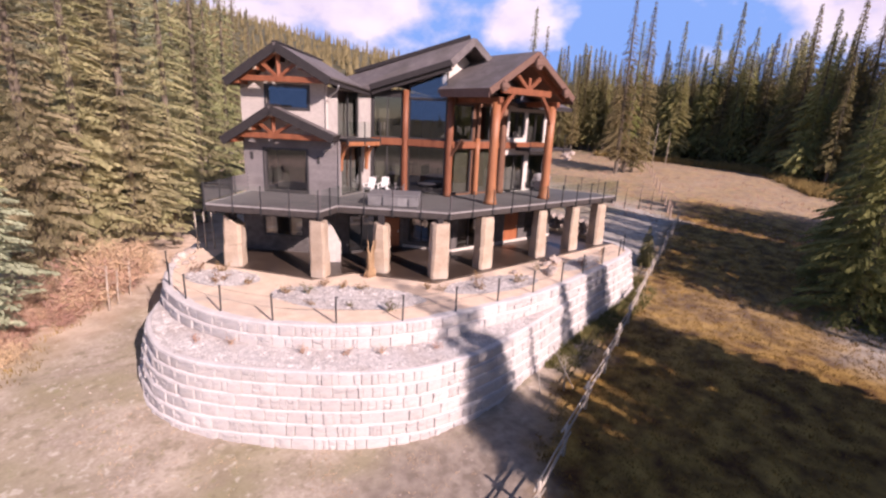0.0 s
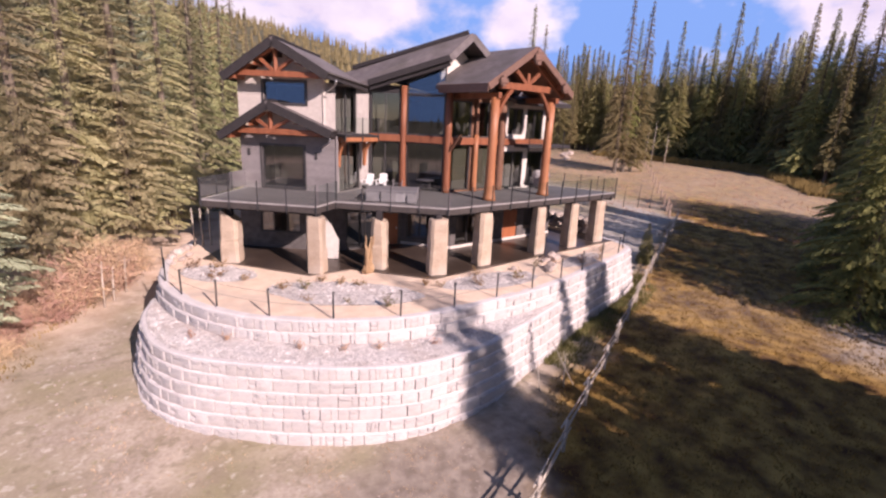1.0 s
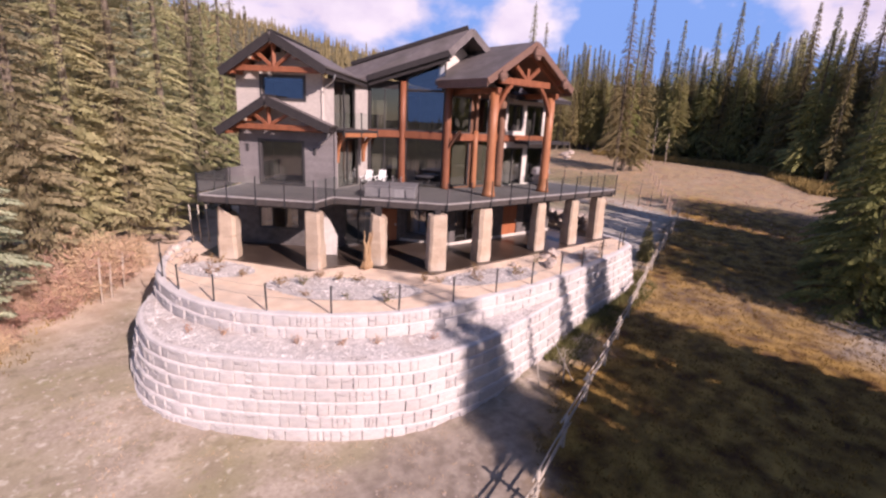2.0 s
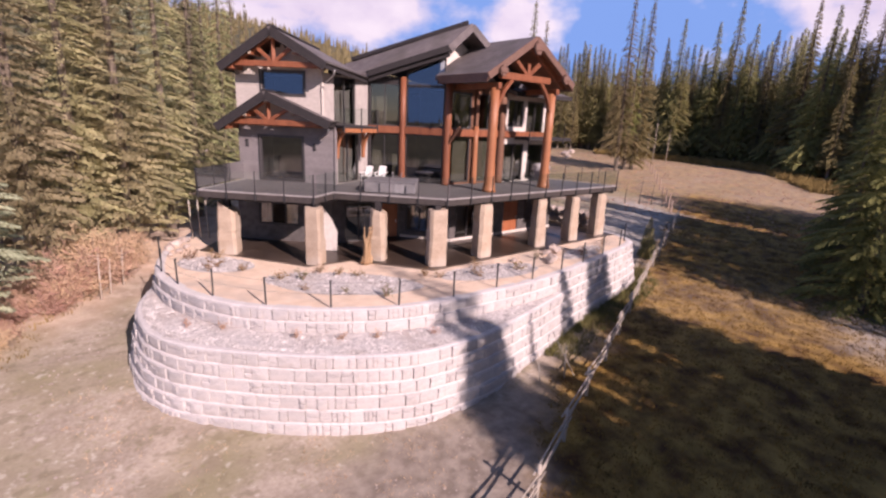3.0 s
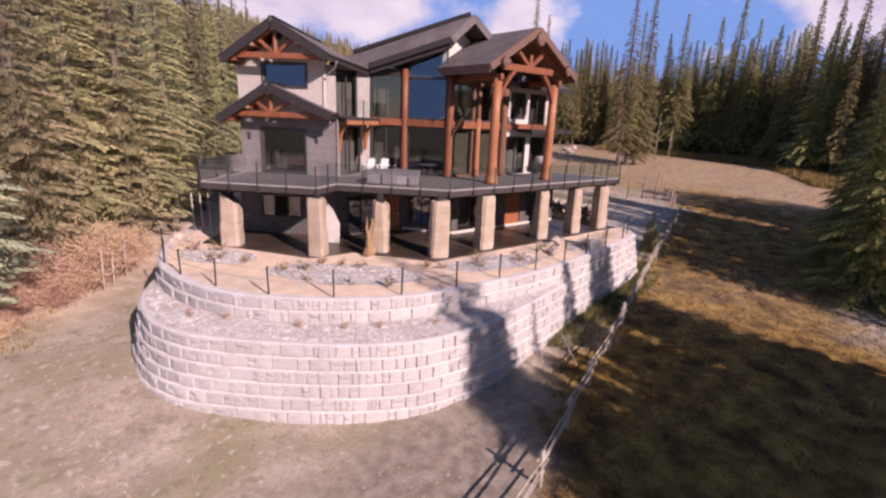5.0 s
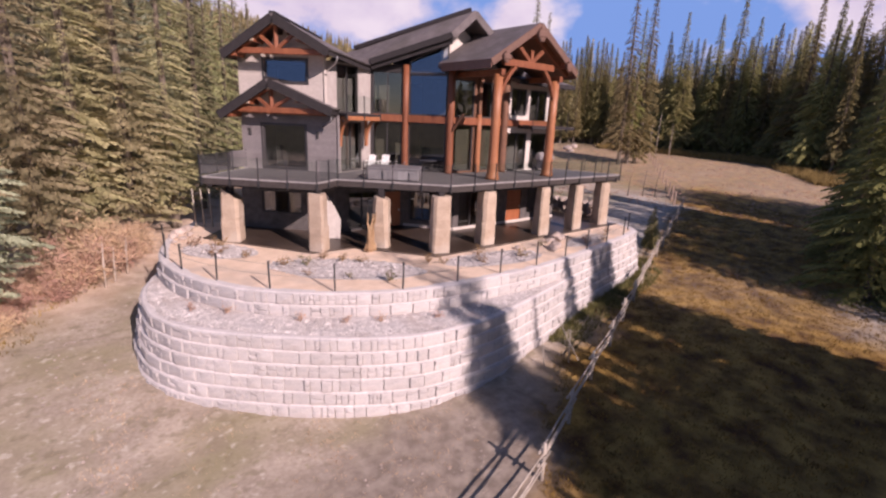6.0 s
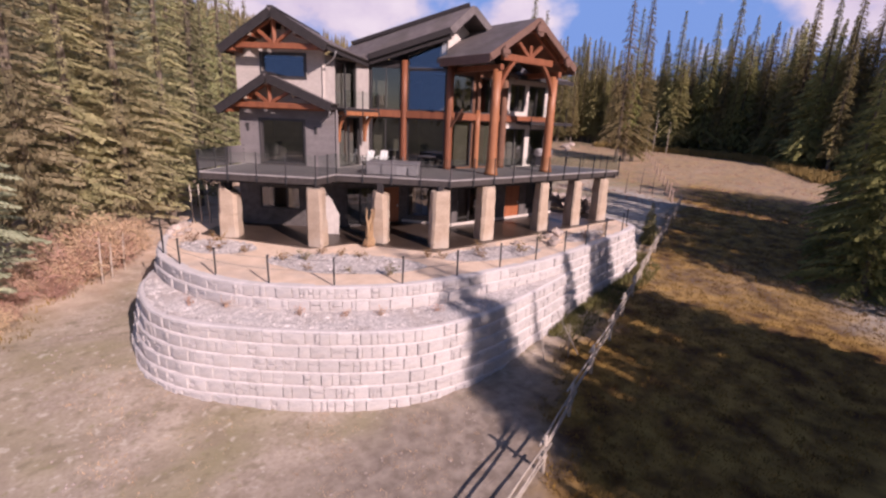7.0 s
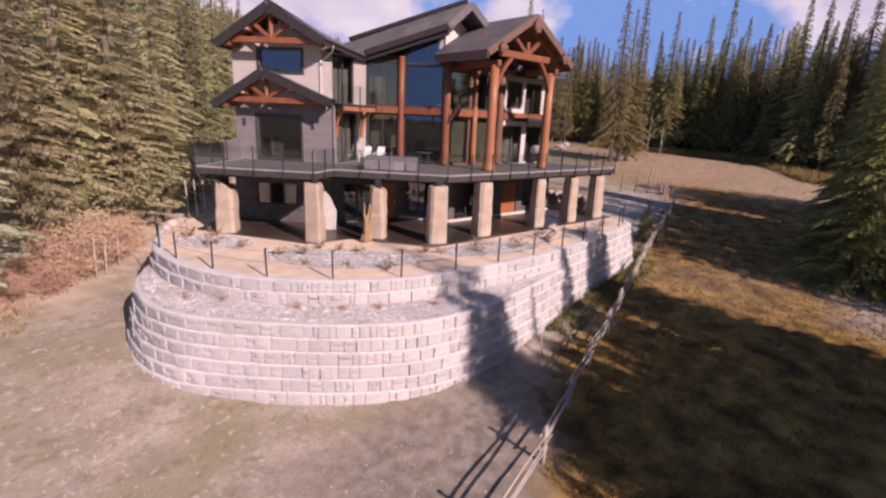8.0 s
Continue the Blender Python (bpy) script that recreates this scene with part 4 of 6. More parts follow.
part("roof", bm, ROOF, house, "low roof behind the gables")

# porch
PX, PZ, PS, PH, PY0, PY1 = 7.1, 11.9, 0.62, 3.58, 0.85, 6.2
EZ = PZ - PS * PH
roof_sheet([(PX, PY0, PZ), (PX - PH, PY0, EZ), (PX - PH, 5.3, EZ), (PX - 1.2, PY1, PZ - 1.2 * PS), (PX, PY1, PZ)])
roof_sheet([(PX, PY0, PZ), (PX + PH, PY0, EZ), (PX + PH, 4.3, EZ), (PX, PY1, PZ)])
for s in (-1, 1):
    fascia((PX, PY0 - 0.02, PZ), (PX + s * PH, PY0 - 0.02, EZ), 0.36, 0.08, FASCIA_RED)
    fascia((PX + s * PH, PY0, EZ), (PX + s * PH, 5.0, EZ), 0.46, 0.06, FASCIA_RED)
TY = 1.4
timber("tie_beam", (PX - 2.15, TY, 9.72), (PX + 1.95, TY, 9.72), 0.28, 0.36)
timber("king_post", (PX, TY, 9.85), (PX, TY, 10.5), 0.24, 0.24)
for s in (-1, 1):
    timber("strut", (PX + s * 0.1, TY, 9.9), (PX + s * 0.95, TY, 10.55), 0.2, 0.22)
    timber("rafter", (PX + s * 3.33, TY, EZ + 0.25 * PS - 0.38), (PX, TY, PZ - 0.42), 0.24, 0.28)
    timber("eave_beam", (PX + s * 2.45, PY0 + 0.2, 9.15), (PX + s * 2.45, 4.7, 9.15), 0.28, 0.32)
    timber("purlin_end", (PX + s * 2.65, PY0 + 0.08, PZ - 2.65 * PS - 0.3), (PX + s * 2.65, 2.0, PZ - 2.65 * PS - 0.3), 0.3, 0.34)
    # gently arched knee braces
    bm = bmesh.new()
    pts = [(PX + s * (2.32 - 1.12 * k / 6 + 0.13 * math.sin(math.pi * k / 6)), TY, 7.85 + 1.73 * k / 6 + 0.08 * math.sin(math.pi * k / 6)) for k in range(7)]
    for p, q in zip(pts, pts[1:]):
        beam(bm, p, q, 0.2, 0.2, 0.0, (0, 1, 0))
    part("knee_brace", bm, TIMBER, house, "gently arched timber knee brace")
timber("purlin_end", (PX, PY0 + 0.06, PZ - 0.5), (PX, 2.2, PZ - 0.5), 0.4, 0.5)
for cx, cz, k in ((PX, PZ - 0.62, 1.25), (PX - 2.63, PZ - 2.65 * PS - 0.39, 1.0), (PX + 2.63, PZ - 2.65 * PS - 0.39, 1.0)):
    bm = bmesh.new()
    for w, h, t in ((0.42, 0.42, 0.16), (0.26, 0.58, 0.20), (0.58, 0.24, 0.23)):
        add_box(bm, (cx, PY0 - 0.02 - t / 2, cz), (w * k, t, h * k), None, 0.03)
    part("carved_end", bm, FASCIA_RED, house, "stepped carved beam end")


def log_post(x, y, z0, z1, r, flare=1.0, mat=None):
    bm = bmesh.new()
    zs = [z0, z0 + 0.15, z0 + 0.45, z0 + 0.9, z0 + 1.6, (z0 + z1) / 2 + 0.6, z1]
    ks = [1 + 0.55 * flare, 1 + 0.35 * flare, 1 + 0.18 * flare, 1 + 0.08 * flare, 1.0, 0.95, 0.9]
    tube(bm, [(x + 0.01 * math.sin(i), y, z) for i, z in enumerate(zs)], [r * k for k in ks], 14)
    part("log_post", bm, mat or LOG, house, "round peeled log post", smooth=True)


log_post(4.66, 1.4, 3.4, 9.05, 0.27)
log_post(9.5, 1.45, 3.4, 9.05, 0.27)
log_post(2.42, 6.95, 3.4, 9.6, 0.2, 0.2, TIMBER)
log_post(4.02, 4.55, 3.4, 9.7, 0.24, 0.2, TIMBER)
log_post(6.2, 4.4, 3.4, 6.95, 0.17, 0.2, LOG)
# stands for the log's upper part; the porch roof's shade is its dark colour
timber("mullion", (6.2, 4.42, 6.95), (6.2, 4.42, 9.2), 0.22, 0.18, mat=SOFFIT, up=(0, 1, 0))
# post in the porch's shade, painted with dark SOFFIT instead of log colour
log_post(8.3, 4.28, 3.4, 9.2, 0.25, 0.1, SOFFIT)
timber("band_beam", (4.07, 4.5, 6.52), (13.3, 4.26, 6.52), 0.16, 0.42)
timber("band_beam", (2.4, 6.95, 6.52), (4.0, 4.6, 6.52), 0.16, 0.42)
timber("band_beam", (0.75, 8.27, 6.52), (2.42, 6.93, 6.52), 0.16, 0.42)
timber("brace", (3.98, 4.3, 5.9), (4.1, 3.5, 6.9), 0.11, 0.11, mat=SOFFIT)

# little balcony over the side door
d = (Vector((*SA, 0)) - Vector((*WC, 0))).normalized()
n = Vector((d.y, -d.x, 0))
W0 = Vector((*WC, 0)) + d * 0.3 + n * 0.45
bm = bmesh.new()
sheet(bm, [W0 + Vector((0, 0, 6.72)), W0 + d * 2.6 + Vector((0, 0, 6.72)), W0 + d * 2.6 + n * 0.95 + Vector((0, 0, 6.66)), W0 + n * 0.95 + Vector((0, 0, 6.66))], 0.12)
part("balcony_floor", bm, FASCIA, house, "dark balcony floor")
timber("balcony_beam", W0 + n * 0.85 + Vector((0, 0, 6.44)), W0 + d * 2.6 + n * 0.85 + Vector((0, 0, 6.44)), 0.2, 0.26, mat=LOG)
for s in (0.25, 2.3):
    a = W0 + d * s
    timber("bracket", a + n * 0.1 + Vector((0, 0, 4.85)), a + n * 0.1 + Vector((0, 0, 6.5)), 0.18, 0.18, mat=LOG, up=n)
    timber("bracket", a + n * 0.12 + Vector((0, 0, 6.42)), a + n * 0.98 + Vector((0, 0, 6.42)), 0.18, 0.2, mat=LOG)
    bm = bmesh.new()
    pts = [a + n * (0.12 + 0.7 * (1 - math.cos(t))) + Vector((0, 0, 5.1 + 1.23 * math.sin(t))) for t in [k * math.pi / 2 / 6 for k in range(7)]]
    for p, q in zip(pts, pts[1:]):
        beam(bm, p, q, 0.15, 0.15, 0, d)
    part("bracket_curve", bm, LOG, house, "curved timber bracket")
rail((W0 + n * 0.85).xy, (W0 + d * 2.6 + n * 0.85).xy, 2, 6.7, house, True, 0.95)
# upper balcony at the far end
bm = bmesh.new()
prism(bm, [(9.6, 3.1), (14.0, 3.05), (14.0, 4.3), (9.6, 4.3)], 6.2, 6.42)
part("balcony_floor", bm, FASCIA, house, "dark balcony floor")
rail((9.7, 3.2), (13.2, 3.15), 2, 6.42, house, True, 0.95)
# rainwater pipes
for a, b, zt, zb in ((-6.02, 2.4, 9.45, 8.9), (-6.4, 2.4, 6.45, 5.9)):
    bm = bmesh.new()
    tube(bm, [L(a, b, zt), L(a - 0.2, b + 0.35, zt - 0.25), L(a - 0.85, b + 0.95, zb)], [0.05] * 3, 8)
    part("downpipe", bm, METAL, house, "pale downpipe", smooth=True)


# ---------------------------------------------------------------- conifers
def conifer_mesh(seed, h, r0, mat, gap, per, step, wid, droop=0.30, start=0.06, ragged=0.25, power=1.0, fan=0.3):
    """Trunk and crown meshes: drooping boughs at uneven heights and of uneven length, each a narrow flat spray of paired twigs."""
    rs = np.random.RandomState(seed)
    quads = []
    lean = rs.uniform(-0.01, 0.01, 2)
    lobe, swell = rs.uniform(0, math.tau, 3), rs.uniform(0, math.tau, 2)
    z0 = start * h
    while z0 < 0.985 * h:
        t = z0 / h
        skirt = min(1.0, 0.55 + (t - start) * 6)
        reach = r0 * ((1 - t) ** power) * skirt * (1 + 0.10 * math.sin(t * 23 + swell[0]) + 0.07 * math.sin(t * 41 + swell[1])) + 0.07
        nb = max(4, int(per * (0.55 + 0.45 * (1 - t))))
        turn = rs.uniform(0, math.tau)
        taper = 0.5 + 0.5 * (1 - t)
        wt, st = wid * taper, step * taper
        for k in range(nb):
            az = turn + math.tau * k / nb + rs.uniform(-0.4, 0.4)
            ln = reach * rs.uniform(1 - ragged, 1.12) * (1 + 0.14 * math.sin(2 * az + lobe[0] + 5 * t) + 0.10 * math.sin(3 * az + lobe[1] - 9 * t))
            zb = z0 + rs.uniform(-0.5, 0.5) * gap
            n = max(10, int(0.36 * ln * ln * fan / 0.46 / (st * st)) + int(1.5 * ln / st))
            s = rs.uniform(0.08, 1.0, n) ** 0.7
            half = fan * ln * (1.03 - s) ** 0.8 * np.minimum(1, s * 2.2 + 0.2) + 0.8 * wid
            side = rs.uniform(-1, 1, n) * half
            rise, dr = rs.uniform(0.0, 0.24), droop * rs.uniform(0.6, 1.5)
            zz = zb + (rise * s - (dr + rise) * s * s) * ln - 0.25 * np.abs(side) + rs.uniform(-0.7, 0.3, n) * wid
            ax = az + rs.uniform(-0.15, 0.15) * s
            ca, sa = np.cos(ax), np.sin(ax)
            b = np.stack([ca * s * ln - sa * side + lean[0] * z0, sa * s * ln + ca * side + lean[1] * z0, zz], 1)
            fa = ax + np.sign(side) * rs.uniform(0.05, 0.85, n)
            bl = wt * rs.uniform(2.6, 5.4, n)
            slope = -0.30 - 0.40 * s + rs.uniform(-0.25, 0.25, n)
            tip = b + np.stack([np.cos(fa) * bl, np.sin(fa) * bl, slope * bl], 1)
            w = wt * rs.uniform(0.6, 1.2, n)
            px, py = -np.sin(fa) * w, np.cos(fa) * w
            mid = b * 0.5 + tip * 0.5
            tl = -0.5 * np.sign(side) * w
            l = mid + np.stack([px, py, tl], 1)
            r = mid + np.stack([-px, -py, -tl], 1)
            quads.append(np.stack([b, l, tip, r], 1))
        z0 += gap * (0.5 + 0.5 * (1 - t)) * rs.uniform(0.7, 1.3)
    V = np.concatenate(quads).reshape(-1, 3)
    F = np.arange(len(V)).reshape(-1, 4)
    V, F = V.tolist(), F.tolist()
    rnd = rs
    me = bpy.data.meshes.new("crown")
    me.from_pydata(V, [], F)
    me.materials.append(mat)
    bm = bmesh.new()
    tr = max(0.09, h * 0.0105)
    zs = [-0.6, 0.3, h * 0.3, h * 0.6, h * 0.85, h * 0.99]
    tube(bm, [(lean[0] * z, lean[1] * z, z) for z in zs], [tr * 1.5, tr * 1.15, tr * 0.9, tr * 0.6, tr * 0.3, tr * 0.06], 8)
    for _ in range(10):
        z = rnd.uniform(0.02, 0.25) * h
        a = rnd.uniform(0, math.tau)
        ll = rnd.uniform(0.6, 1.6)
        tube(bm, [(0, 0, z), (ll * math.cos(a), ll * math.sin(a), z - 0.15 * ll)], [0.03, 0.008], 4)
    mt = bpy.data.meshes.new("trunk")
    bm.to_mesh(mt)
    bm.free()
    mt.materials.append(BARK)
    return mt, me


def conifer(meshes, x, y, scale, rot, label, group, z=None):
    root = empty("conifer", label, "tree", group, at=(x, y, ground_z(x, y) if z is None else z))
    root.rotation_euler.z = rot
    root.scale = (scale, scale, scale)
    for nm, me in zip(("trunk", "crown"), meshes):
        o = new(nm, me)
        o.parent = root
    return root


NEAR = [conifer_mesh(1, 24, 3.4, NEEDLE, 0.50, 12, 0.125, 0.04, 0.16, 0.07, 0.4, 1.0, 0.36), conifer_mesh(2, 24, 3.1, NEEDLE_BLUE, 0.46, 12, 0.125, 0.04, 0.14, 0.06, 0.4, 1.0, 0.36), conifer_mesh(3, 24, 3.3, NEEDLE, 0.54, 12, 0.125, 0.04, 0.22, 0.08, 0.45, 0.95, 0.36)]
BACK = [conifer_mesh(4, 24, 3.3, NEEDLE_SHADED, 0.58, 11, 0.19, 0.065, 0.2, 0.05, 0.4, 1.0, 0.36), conifer_mesh(5, 24, 3.0, NEEDLE_BLUE, 0.54, 11, 0.19, 0.065, 0.18, 0.05, 0.4, 1.0, 0.36), conifer_mesh(6, 24, 3.1, NEEDLE_SHADED, 0.6, 11, 0.19, 0.065, 0.24, 0.05, 0.45, 1.0, 0.36)]
MID = [conifer_mesh(11, 26, 3.2, NEEDLE_DARK, 0.55, 10, 0.2, 0.075, 0.35, 0.10, 0.45, 1.05), conifer_mesh(12, 26, 2.3, NEEDLE_DARK, 0.6, 9, 0.2, 0.075, 0.40, 0.16, 0.5, 0.95), conifer_mesh(13, 26, 3.6, NEEDLE_DARK, 0.5, 11, 0.2, 0.075, 0.35, 0.05, 0.4, 1.05), conifer_mesh(14, 26, 4.0, NEEDLE, 0.66, 10, 0.19, 0.07, 0.42, 0.12, 0.6, 0.75), conifer_mesh(18, 26, 2.5, NEEDLE_FIR, 0.55, 9, 0.2, 0.075, 0.38, 0.2, 0.5, 0.95)]
FAR = [conifer_mesh(21, 26, 3.9, NEEDLE_DARK, 0.5, 11, 0.26, 0.095, 0.32, 0.08, 0.35, 1.1), conifer_mesh(22, 26, 3.2, NEEDLE_DARK, 0.5, 10, 0.26, 0.095, 0.36, 0.12, 0.4, 1.05), conifer_mesh(23, 26, 4.6, NEEDLE_DARK, 0.5, 12, 0.26, 0.095, 0.32, 0.04, 0.35, 1.15), conifer_mesh(24, 26, 3.4, NEEDLE, 0.5, 10, 0.26, 0.095, 0.32, 0.08, 0.4, 1.05)]
BROAD = conifer_mesh(15, 16, 4.2, NEEDLE_DARK, 0.5, 12, 0.30, 0.13, 0.3, 0.03, 0.3, 0.9)
FIR = conifer_mesh(16, 20, 3.9, NEEDLE_FIR, 0.58, 14, 0.15, 0.055, 0.26, 0.02, 0.45, 0.9)
SHADE = conifer_mesh(17, 20, 3.9, NEEDLE_DARK, 0.5, 14, 0.22, 0.10, 0.24, 0.04, 0.35, 0.92)
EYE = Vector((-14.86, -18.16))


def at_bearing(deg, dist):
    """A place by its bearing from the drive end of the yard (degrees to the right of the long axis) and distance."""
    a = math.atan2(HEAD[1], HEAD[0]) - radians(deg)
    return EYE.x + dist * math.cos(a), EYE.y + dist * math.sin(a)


rnd = random.Random(5)
# woods on the west side
for deg, dist, h, k in ((-46.8, 28, 23, 1), (-41.2, 34.5, 27, 0), (-37.4, 37.5, 27.5, 2), (-33.5, 38.5, 28, 0), (-29.9, 41, 25.5, 2), (-27.2, 47, 25, 0), (-24.4, 57, 25, 2), (-49.5, 22, 7, 1), (-43.2, 42, 28, 0), (-39.4, 46, 29, 1), (-35.6, 47, 28, 0), (-31.6, 50, 27, 1), (-28.6, 56, 26, 2), (-25.8, 66, 25, 0), (-21.6, 70, 21, 2), (-49, 32, 25, 0), (-52, 36, 26, 2), (-37.5, 60, 31, 2), (-33.4, 62, 31, 0), (-41.5, 55, 31, 2), (-45.5, 50, 30, 0), (-29.9, 70, 30, 1), (-26.9, 80, 29, 0), (-23.2, 84, 27, 2)):
    x, y = at_bearing(deg, dist)
    conifer((NEAR if dist < 45 else BACK)[k], x, y, h / 24, rnd.uniform(0, 6.28), "tall spruce with drooping boughs at the wood's edge", "woods beside the house")
# trees beyond the field
for deg, dist, h, k in ((19.2, 88, 28.5, 0), (20.8, 92, 28, 2), (20.0, 90, 25, 4), (8.9, 62, 22.4, 4), (10.3, 66, 20.6, 1), (42.4, 48, 20, 0), (46, 50, 22, 2), (44.0, 47, 22, 0), (43.4, 51, 21, 2)):
    x, y = at_bearing(deg, dist)
    conifer(MID[k], x, y, h / 26, rnd.uniform(0, 6.28), "tall dark fir standing in the open field", "field trees")
for deg, dist, h, me in ((42.8, 37, 20, FIR), (44.6, 43, 20, FIR), (41.2, 45, 17, FIR), (40.3, 43, 14, FIR), (40.6, 52, 18, MID[2]), (47.5, 40, 20, MID[2]), (40.6, 41, 8, MID[2]), (41.6, 50, 19, MID[2])):
    x, y = at_bearing(deg, dist)
    conifer(me, x, y, h / (20 if me is FIR else 26), rnd.uniform(0, 6.28), "broad green fir with boughs down to the grass", "field trees")


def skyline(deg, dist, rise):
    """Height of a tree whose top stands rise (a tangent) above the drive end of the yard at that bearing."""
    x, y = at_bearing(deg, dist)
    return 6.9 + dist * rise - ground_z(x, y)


def woods_edge(deg):
    """Distance of the far woods' edge: nearer towards the south."""
    return 118 if deg < 33 else max(101, 118 - (deg - 33) * 4)


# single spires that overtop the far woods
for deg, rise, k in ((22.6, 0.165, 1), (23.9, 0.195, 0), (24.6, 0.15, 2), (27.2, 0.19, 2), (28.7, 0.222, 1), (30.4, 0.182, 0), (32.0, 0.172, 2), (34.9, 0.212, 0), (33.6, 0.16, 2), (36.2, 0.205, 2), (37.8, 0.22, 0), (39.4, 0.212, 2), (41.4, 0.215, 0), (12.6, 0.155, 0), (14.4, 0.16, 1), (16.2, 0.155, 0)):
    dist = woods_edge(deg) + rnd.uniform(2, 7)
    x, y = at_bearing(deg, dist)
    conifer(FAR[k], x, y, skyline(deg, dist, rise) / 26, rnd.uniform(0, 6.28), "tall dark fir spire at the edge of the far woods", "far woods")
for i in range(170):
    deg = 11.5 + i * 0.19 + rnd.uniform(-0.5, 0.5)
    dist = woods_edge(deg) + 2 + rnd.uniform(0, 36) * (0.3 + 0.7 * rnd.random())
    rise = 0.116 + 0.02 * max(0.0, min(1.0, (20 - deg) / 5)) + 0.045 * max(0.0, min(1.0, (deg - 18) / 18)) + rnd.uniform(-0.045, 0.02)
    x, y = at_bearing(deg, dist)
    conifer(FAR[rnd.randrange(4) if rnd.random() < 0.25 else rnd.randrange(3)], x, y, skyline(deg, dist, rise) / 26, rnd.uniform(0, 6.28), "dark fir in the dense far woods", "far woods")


# trees south of the field, beyond the fence: their shade falls across the field and the wall
def south_tree(x, top, y=-28.0, me=None):
    """A fir whose top is at height top for the sun's slope through y = -28."""
    z = ground_z(x, y)
    h = top - z + (-28.0 - y) * math.tan(SUN_EL)
    me = me or SHADE
    conifer(me, x, y, h / (26 if me in MID else 20), x * 1.9, "dark fir on the sunny side of the field", "woods south of the field", z)


for x, top in ((-1.25, 18.5), (-1.9, 15.6), (-0.55, 15.8)):
    south_tree(x, top, -29, MID[3])
for x, top in ((-2.0, 12.8), (-1.1, 14.0), (-0.5, 13.2)):
    south_tree(x, top, -28.4)
for x, top in ((0.8, 9.5), (1.5, 9.8), (2.2, 9.6), (2.9, 9.9), (3.6, 9.7), (4.3, 10.0)):
    south_tree(x, top, -27.2, MID[1])
for x, top in ((1.95, 12.7), (5.1, 12.6)):
    south_tree(x, top, -29, MID[1])
for x, top in ((5.85, 14.6), (8.7, 15.0), (9.5, 15.9), (10.2, 16.9), (10.8, 15.6)):
    south_tree(x, top, -27.5)
for i in range(10):
    south_tree(0.9 + 1.05 * i, 8.4 + 1.1 * ((i * 5) % 3) * 0.7, -26.5 - 2.4 * (i % 2), MID[1] if i in (2, 3) else SHADE)
for x, top in ((0.9, 9.7), (2.1, 9.9), (3.3, 10.2), (4.4, 10.3), (-2.6, 6.8), (-3.4, 6.6), (-4.1, 6.4), (-4.8, 5.2), (2.4, 5.4), (7.0, 9.5)):
    south_tree(x, top, -25.5)
for x, top in ((19.6, 14.8), (20.6, 15.2), (21.5, 14.2)):
    south_tree(x, top, -27, MID[1])
for i in range(2, 8):
    south_tree(19.9 + 1.4 * i, (14.4 - 0.25 * i if i < 7 else 10.4) + 0.8 * (i % 2), -26 - (i % 2) * 2)
for i in range(17):
    x = 33.3 + 1.4 * i
    top = 19.0 + 0.42 * (x - 33) if x < 47.5 else 24.6 - 1.1 * (x - 47.5)
    south_tree(x, 13.5 if i in (4, 5) else top - 1.6 * (i % 3 == 1), -27 - (i % 2) * 3)


def hill_woods():
    """Far woods on the hills, too many to count: small stacked cones with ragged skirts in one mesh."""
    rs = np.random.RandomState(4)
    V, F = [], []
    for _ in range(6500):
        deg, dist = (rs.uniform(-80, 55) if _ % 4 else rs.uniform(60, 280)), 150 + 850 * rs.uniform(0, 1) ** 1.1
        if deg > 14 and dist < 150:
            continue
        if 150 < deg % 360 < 250 and dist < 600:
            continue
        x, y = at_bearing(deg, dist)
        z, h = ground_z(x, y), rs.uniform(9, 15) * (1.5 if rs.uniform() < 0.12 else 1)
        r = h * rs.uniform(0.10, 0.14)
        for lv in range(4):
            zb, zt, rr = z + h * (0.10 + 0.21 * lv), z + h * min(1.0, 0.48 + 0.19 * lv), r * (1 - 0.21 * lv)
            o = len(V)
            ph = rs.uniform(0, 1)
            V.append((x, y, zt))
            for k in range(6):
                a = math.tau * (k + ph) / 6
                q = rr * rs.uniform(0.65, 1.2)
                V.append((x + q * math.cos(a), y + q * math.sin(a), zb + rs.uniform(-0.06, 0.06) * h))
            F += [(o, o + 1 + k, o + 1 + (k + 1) % 6) for k in range(6)]
    tagged(from_arrays("hill_woods", V, F, NEEDLE_DARK), "wooded hillside of distant conifers", "woods", kind="stuff")


hill_woods()


